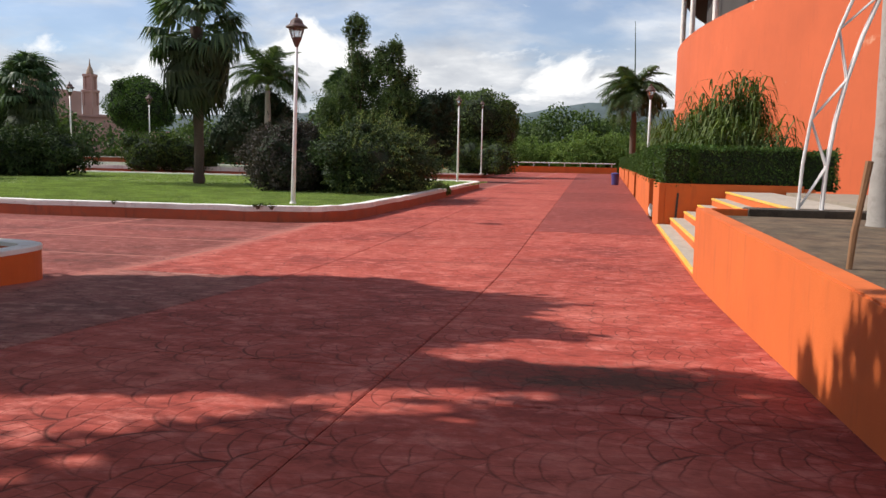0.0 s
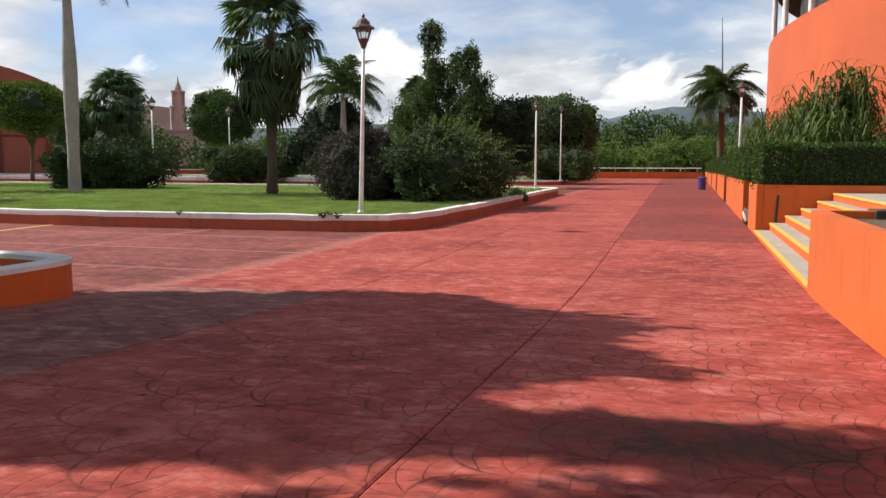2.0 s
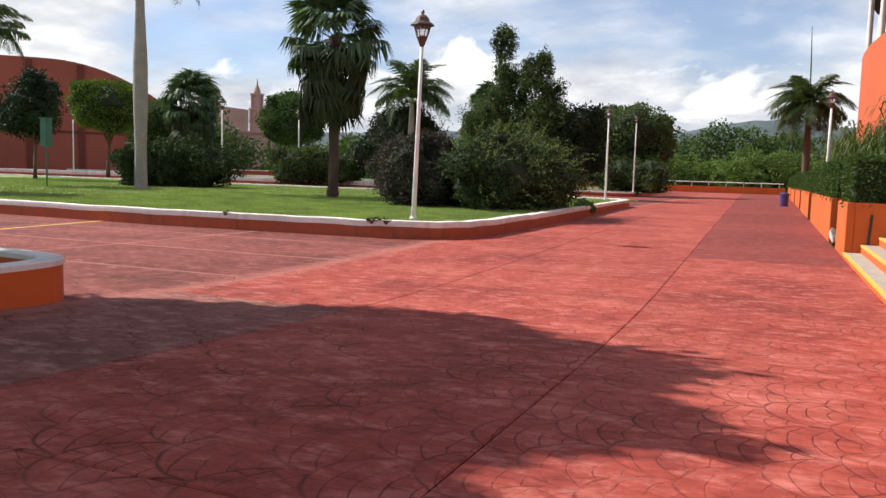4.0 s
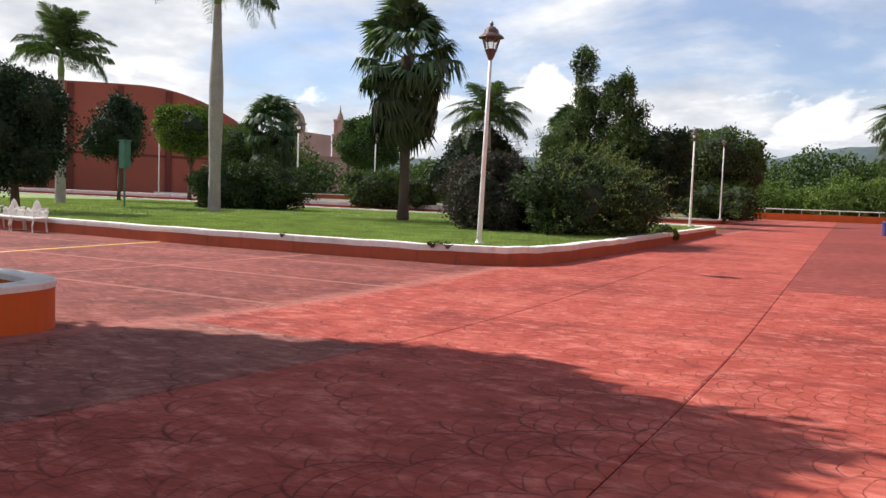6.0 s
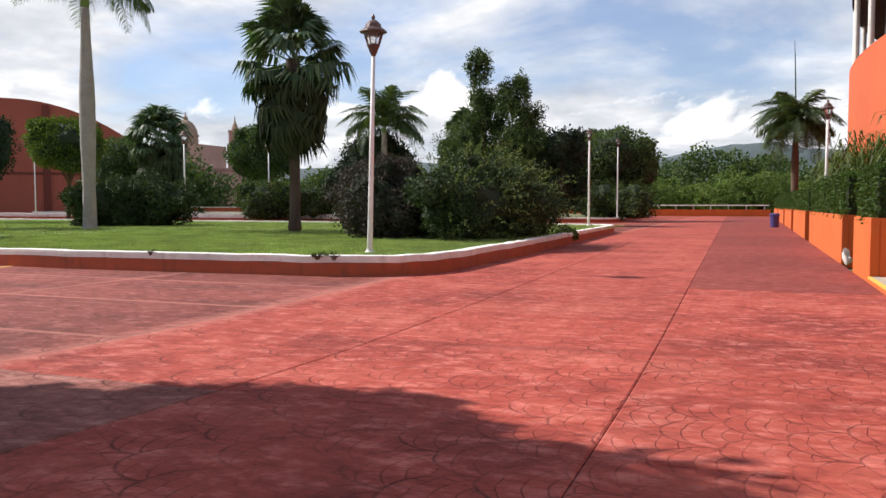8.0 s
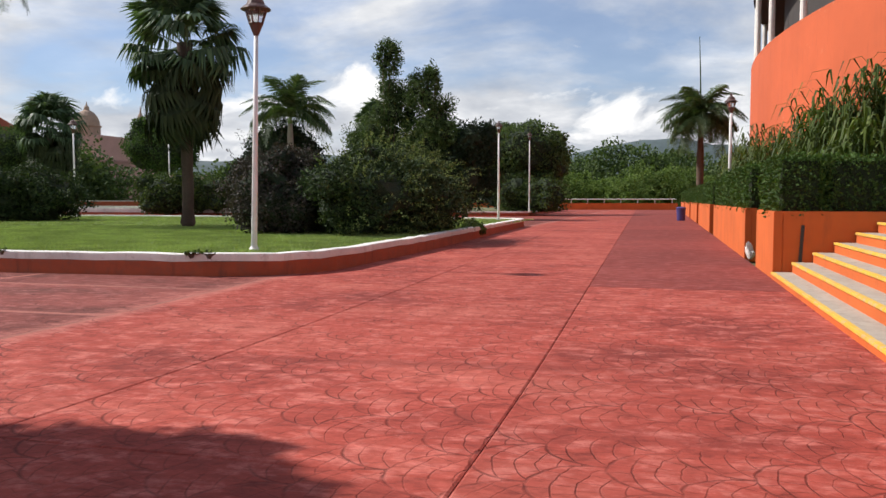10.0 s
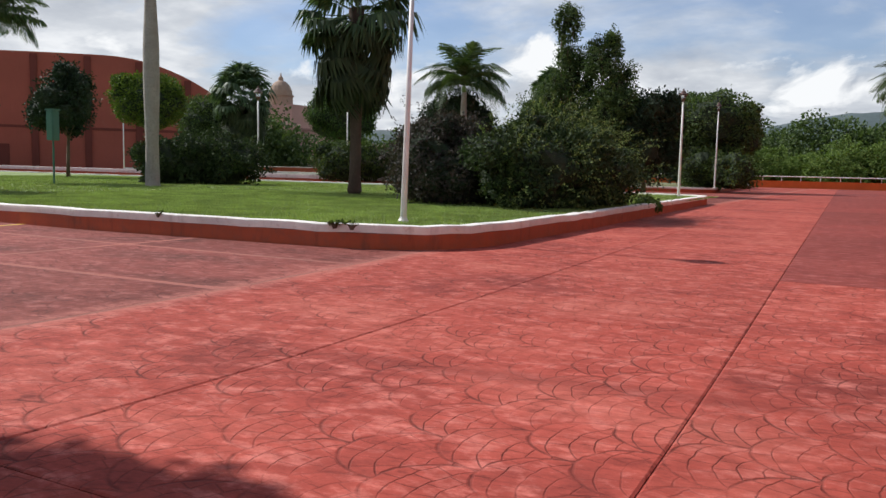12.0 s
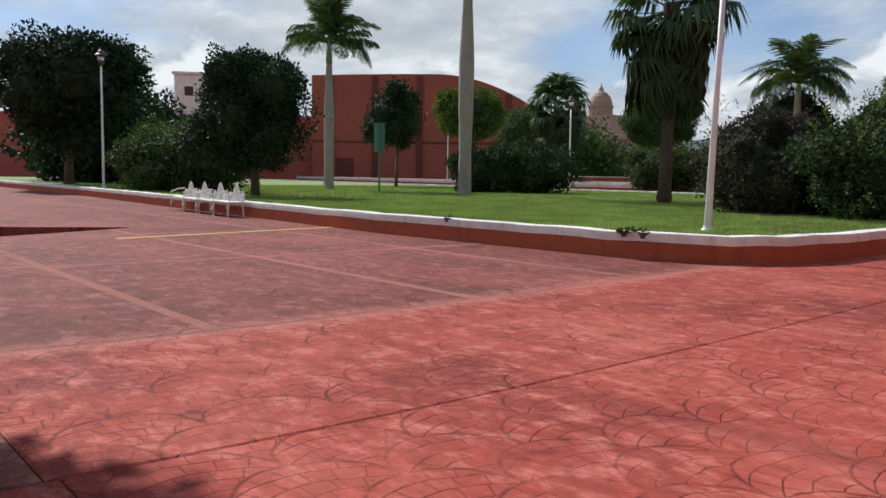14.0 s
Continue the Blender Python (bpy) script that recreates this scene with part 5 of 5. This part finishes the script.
# ---- small furniture ----
def ornate_bench(at, rz):
    b = thing("bench", at, "ornate white cast-iron double bench standing at the curb", "bench", "white benches at the curb")
    b.rotation_euler = (0, 0, radians(rz))
    bm = bmesh.new()
    box(bm, -1.25, 1.25, -0.25, 0.25, 0.40, 0.45, 0.015)
    part("seat", bm, M_WHITE, b)
    for cx in (-0.62, 0.62):
        bm = bmesh.new()
        for k in range(13):
            x = cx - 0.55 + 1.1 * k / 12
            hgt = 0.16 + 0.36 * math.exp(-((k - 6) / 2.0) ** 2) + 0.10 * math.exp(-((abs(k - 6) - 5) / 0.9) ** 2)
            tube(bm, [(x, 0.22, 0.44), (x + 0.03 * math.sin(k), 0.24, 0.44 + hgt * 0.5), (x, 0.26, 0.44 + hgt)], 0.03, 5)
        tube(bm, [(cx - 0.57 + 1.14 * k / 12, 0.25, 0.60 + 0.36 * math.exp(-((k - 6) / 2.0) ** 2) + 0.10 * math.exp(-((abs(k - 6) - 5) / 0.9) ** 2)) for k in range(13)], 0.035, 6)
        tube(bm, [(cx - 0.57 + 1.14 * k / 12, 0.24, 0.6 + 0.12 * math.sin(math.pi * k / 3)) for k in range(13)], 0.02, 6)
        part("backrest", bm, M_WHITE, b, "scrolled white lattice back")
    for x in (-1.15, -0.05, 0.05, 1.15):
        bm = bmesh.new()
        tube(bm, [(x, -0.2, 0.41), (x * 1.01, -0.26, 0.2), (x, -0.24, 0.0)], [0.03, 0.025, 0.03], 6)
        part("leg", bm, M_WHITE, b)
        bm = bmesh.new()
        tube(bm, [(x, 0.2, 0.41), (x, 0.22, 0.2), (x, 0.24, 0.0)], [0.03, 0.025, 0.03], 6)
        part("leg", bm, M_WHITE, b)
    for x in (-1.2, 0, 1.2):
        bm = bmesh.new()
        tube(bm, [(x, 0.24, 0.75), (x, 0.0, 0.72), (x, -0.24, 0.62), (x, -0.22, 0.42)], 0.024, 6)
        part("armrest", bm, M_WHITE, b)
    return b


for bx in (-20.1, -22.7):
    ornate_bench((bx, 17.5 - 0.055 * (bx + 20.5), 0.0), -3)


def green_box(at):
    b = thing("utility_box", at, "green metal box on a slim pole standing on the lawn", "utility box")
    bm = bmesh.new()
    tube(bm, [(0, 0, -0.1), (0, 0, 2.3)], 0.05, 8)
    part("pole", bm, M_GREEN, b)
    bm = box(bmesh.new(), -0.24, 0.24, -0.2, 0.2, 2.1, 3.55, 0.03)
    part("body", bm, M_GREEN, b)
    bm = box(bmesh.new(), -0.28, 0.28, -0.24, 0.24, 3.552, 3.62, 0.015)
    part("lid", bm, M_GREEN, b)
    return b


green_box((-32.0, 31.84, G0))


def bin_blue(at):
    b = thing("waste_bin", at, "dark blue plastic waste bin standing by the planter wall", "waste bin")
    bm = bmesh.new()
    lathe(bm, [(0.26, 0), (0.28, 0.05), (0.32, 0.82), (0.345, 0.83), (0.345, 0.88), (0.30, 0.88), (0.27, 0.1)], 16)
    part("body", bm, M_BLUE, b, smooth=False)
    bm = bmesh.new()
    lathe(bm, [(0.348, 0.881), (0.36, 0.9), (0.25, 0.97), (0.06, 0.99)], 16)
    part("lid", bm, M_BLUE, b)
    return b


bin_blue((4.72, 64.0, 0.0))
bm = bmesh.new()
bmesh.ops.create_icosphere(bm, subdivisions=3, radius=0.13)
for v in bm.verts:
    q = 1 + 0.55 * noise.noise(v.co * 9) + 0.3 * noise.noise(v.co * 23)
    v.co = Vector((v.co.x * q * 0.8, v.co.y * q, max(-0.02, (v.co.z + 0.12) * q * 1.5)))
bag = part("plastic_bag", bm, M_WHITE, None)
bag.location = (5.7, 25.55, 0.01)
tagged(bag, "crumpled white plastic bag lying between two planters", "bag")
bm = bmesh.new()
box(bm, -0.07, 0.07, -7.0, 0.0, -0.004, 0.0)
yl = part("painted_line", bm, M_YELLOW, None)
yl.location = (-13.95, 17.6, 0.008)
yl.rotation_euler = (0, 0, radians(10))
tagged(yl, "worn yellow painted line across the pavement", "painted line", kind="structure")


bm = bmesh.new()
pl = [(-15.9, 13.3, 0.012), (-14.4, 10.3, 0.20), (-13.0, 7.4, 0.20), (-30.0, 7.4, 0.20), (-30.0, 13.3, 0.012)]
top = [bm.verts.new(p) for p in pl]
low = [bm.verts.new((x, y, -0.03)) for x, y, z in pl]
bm.faces.new(top)
for k in range(5):
    bm.faces.new((low[k], low[(k + 1) % 5], top[(k + 1) % 5], top[k]))
bmesh.ops.recalc_face_normals(bm, faces=bm.faces[:])
tagged(part("floor_ramp", bm, M_FLOOR_OLD, None), "low raised red concrete ramp on the plaza", "ramp", kind="structure")


def low_bench(x, y, L, rz):
    b = thing("stone_bench", (x, y, 0.42), "low white stone bench beside the path", "bench", "low white benches")
    b.rotation_euler = (0, 0, radians(rz))
    part("seat", box(bmesh.new(), -L / 2, L / 2, -0.22, 0.22, 0.34, 0.44, 0.02), M_WHITE, b)
    for s in (-1, 1):
        part("support", box(bmesh.new(), s * L * 0.36 - 0.12, s * L * 0.36 + 0.12, -0.18, 0.18, -0.05, 0.338, 0.02), M_CONC, b)


for x, y, L in ((-46, 60.2, 2.4), (-28.5, 59.6, 2.2), (-25.0, 60.0, 2.2)):
    low_bench(x, y, L, 3)

# orange garden walls beyond the lawn
for i, (x0, x1, y, h) in enumerate(((-66, -40, 79.0, 1.3), (-36, -24, 80.0, 1.0))):
    gw = thing("garden_wall", (x0, y, 0), "long low orange garden wall with a white top", "wall", kind="structure")
    part("wall_body", box(bmesh.new(), 0, x1 - x0, 0, 0.3, -0.1, h, 0.02), M_CURB, gw)
    part("coping", box(bmesh.new(), -0.02, x1 - x0 + 0.02, -0.02, 0.32, h + 0.002, h + 0.09, 0.02), M_WHITE, gw)


# ---- buildings ----
def hall(at, rz):
    """A barrel-roofed hall with dark ribs."""
    b = thing("sports_hall", at, "large red hall with a curved roofline and dark ribs", "hall", kind="structure")
    b.rotation_euler = (0, 0, radians(rz))
    W, D, H0, H1, X0 = 50.0, 40.0, 8.3, 14.1, -6.0
    n = 28

    def top(x):
        if x > 10.0:
            return H1 - (H1 - H0) * ((x - 10.0) / 15.0) ** 2
        return H1 - 1.3 * ((10.0 - x) / 35.0) ** 1.5

    bm = bmesh.new()
    xs = [X0 + (W / 2 - X0) * k / n for k in range(n + 1)]
    f0 = [bm.verts.new((x, 0, -0.2)) for x in xs]
    f1 = [bm.verts.new((x, 0, top(x))) for x in xs]
    b0 = [bm.verts.new((x, 0.4, -0.2)) for x in xs]
    b1 = [bm.verts.new((x, 0.4, top(x))) for x in xs]
    for k in range(n):
        bm.faces.new((f0[k], f0[k + 1], f1[k + 1], f1[k]))
        bm.faces.new((b0[k + 1], b0[k], b1[k], b1[k + 1]))
        bm.faces.new((f1[k], f1[k + 1], b1[k + 1], b1[k]))
    part("front_wall", bm, M_BRICKRED, b)
    for xa, xb, hh in ((X0, X0 + 0.4, 12.8), (W / 2 - 0.4, W / 2, H0)):
        part("side_wall", box(bmesh.new(), xa, xb, 0.402, D, -0.2, hh - 0.6), M_BRICKRED, b)
    bm = bmesh.new()
    r0 = [bm.verts.new((x, 0.402, top(x) - 0.5)) for x in xs]
    r1 = [bm.verts.new((x, D, top(x) - 0.5)) for x in xs]
    for k in range(n):
        bm.faces.new((r0[k], r0[k + 1], r1[k + 1], r1[k]))
    part("roof", bm, M_BRICKDK, b)
    for k in range(5):
        x = 19.2 - 5.7 * k
        part("rib", box(bmesh.new(), x - 0.38, x + 0.38, -0.28, -0.002, -0.2, top(x) - 0.25, 0.03), M_BRICKDK, b)
    part("band", box(bmesh.new(), X0, W / 2, -0.06, -0.003, 5.2, 5.5), M_BRICKDK, b)
    part("annex_wall", box(bmesh.new(), -W / 2 - 26, X0 - 0.02, 1.5, D, -0.2, 8.6), M_BRICKRED, b)
    part("door", box(bmesh.new(), -2.9, -0.6, -0.12, -0.005, -0.15, 3.3), M_BRICKDK, b)
    return b


hall((-84.5, 66.0, 0.0), 51)


def church(at):
    b = thing("church", at, "distant pink church with a bell tower and spire", "church", kind="structure")
    b.scale = (0.5, 0.5, 0.95)
    part("nave", box(bmesh.new(), -16, 4, 2, 26, -2, 13.0, 0.1), M_PINK, b)
    part("tower_base", box(bmesh.new(), -3.2, 3.2, -3.2, 3.2, -1, 15.5, 0.1), M_PINK, b)
    for s, z in ((2.7, 15.5), (2.1, 20.2)):
        for sx in (-1, 1):
            for sy in (-1, 1):
                part("belfry_pier", box(bmesh.new(), sx * s - 0.6, sx * s + 0.6, sy * s - 0.6, sy * s + 0.6, z + 0.002, z + 3.9), M_PINK, b)
        part("belfry_core", box(bmesh.new(), -s * 0.9, s * 0.9, -s * 0.9, s * 0.9, z + 0.002, z + 3.9), M_PINK, b)
        part("cornice", box(bmesh.new(), -s - 0.9, s + 0.9, -s - 0.9, s + 0.9, z + 3.902, z + 4.6, 0.1), M_PINK, b)
    part("spire", lathe(bmesh.new(), [(2.0, 24.9), (1.9, 25.6), (1.3, 26.6), (0.6, 27.3), (0.4, 28.0), (0.12, 29.4)], 10), M_OCHRE, b)
    return b


church((-142.4, 207.8, 0.4))


def domed_house(at):
    b = thing("domed_church", at, "distant ochre church with a ribbed dome", "church", kind="structure")
    b.scale = (0.7, 0.7, 0.7)
    part("body", box(bmesh.new(), -11, 11, -7, 10, -14, 12.5, 0.1), M_PINK, b)
    part("drum", lathe(bmesh.new(), [(4.6, 12.5), (4.6, 16.0), (5.0, 16.2), (5.0, 16.6)], 16), M_OCHRE, b)
    part("dome", lathe(bmesh.new(), [(4.5, 16.6), (4.3, 18.2), (3.6, 20.0), (2.4, 21.4), (1.0, 22.2), (0.9, 23.2), (0.3, 24.0), (0.1, 25.2)], 16), M_OCHRE, b)
    return b


domed_house((-138.2, 180, 8.6))


def town_house(at, w, d, h, mat, rz, label):
    b = thing("house", at, label, "house", "town houses", kind="structure")
    b.rotation_euler = (0, 0, radians(rz))
    part("wall", box(bmesh.new(), -w / 2, w / 2, -d / 2, d / 2, -0.5, h, 0.05), mat, b)
    part("roof", box(bmesh.new(), -w / 2 - 0.3, w / 2 + 0.3, -d / 2 - 0.3, d / 2 + 0.3, h + 0.002, h + 0.35, 0.03), mat, b)
    for k in range(max(2, int(w / 3.5))):
        x = -w / 2 + (k + 0.5) * w / max(2, int(w / 3.5))
        win = part("window", box(bmesh.new(), x - 0.6, x + 0.6, -d / 2 - 0.05, -d / 2 - 0.003, h * 0.5, h * 0.5 + 1.3), M_DARK, b)
    return b


town_house((-112, 62, 9), 16, 10, 6.0, M_WHITE, 62, "distant white flat-roofed house above the trees")
town_house((-96, 128, 0), 26, 12, 8.0, M_PINK, 30, "distant terracotta coloured house")
town_house((-74, 140, 0), 20, 10, 5.5, M_PINK, 22, "distant low pink house")
town_house((-60, 150, 0), 24, 10, 5.0, M_WHITE, 15, "distant low pale house")


def ridge(name, pts, y_base, label, seed):
    """A hill line: a long heaped mesh with foothills."""
    rng = random.Random(seed)
    bm = bmesh.new()
    rows = []
    for x, y, h in pts:
        col = []
        for s in (0, 0.25, 0.5, 0.75, 1.0, 1.3):
            k = math.sin(min(s, 1) * math.pi / 2)
            col.append(bm.verts.new((x * (0.86 + 0.14 * s), y * (0.86 + 0.14 * s), -1 + h * k * (1 + rng.uniform(-0.05, 0.05)) * (1 if s <= 1 else 0.6))))
        rows.append(col)
    for a, b in zip(rows, rows[1:]):
        for k in range(5):
            bm.faces.new((a[k], b[k], b[k + 1], a[k + 1]))
    return tagged(part(name, bm, M_HILL, None, smooth=True), label, "hills", kind="structure")


def hill_points(a0, a1, n, dist, heights, seed):
    rng = random.Random(seed)
    out = []
    for k in range(n + 1):
        s = k / n
        a = radians(a0 + (a1 - a0) * s)
        q = s * (len(heights) - 1)
        i = min(int(q), len(heights) - 2)
        f = q - i
        f = f * f * (3 - 2 * f)
        h = heights[i] * (1 - f) + heights[i + 1] * f
        out.append((-math.sin(a) * dist, math.cos(a) * dist, h * (1 + rng.uniform(-0.05, 0.05))))
    return out


# bearings are to the left of +y
ridge("backdrop_hills", hill_points(-60, 100, 120, 1500, [60, 65, 62, 70, 60, 78, 108, 72, 84, 70, 62, 80, 100, 75, 90, 120, 100], 1), 0, "wooded hills on the horizon", 2)

# ---- the slabs of the pavement ----
lay_slabs()
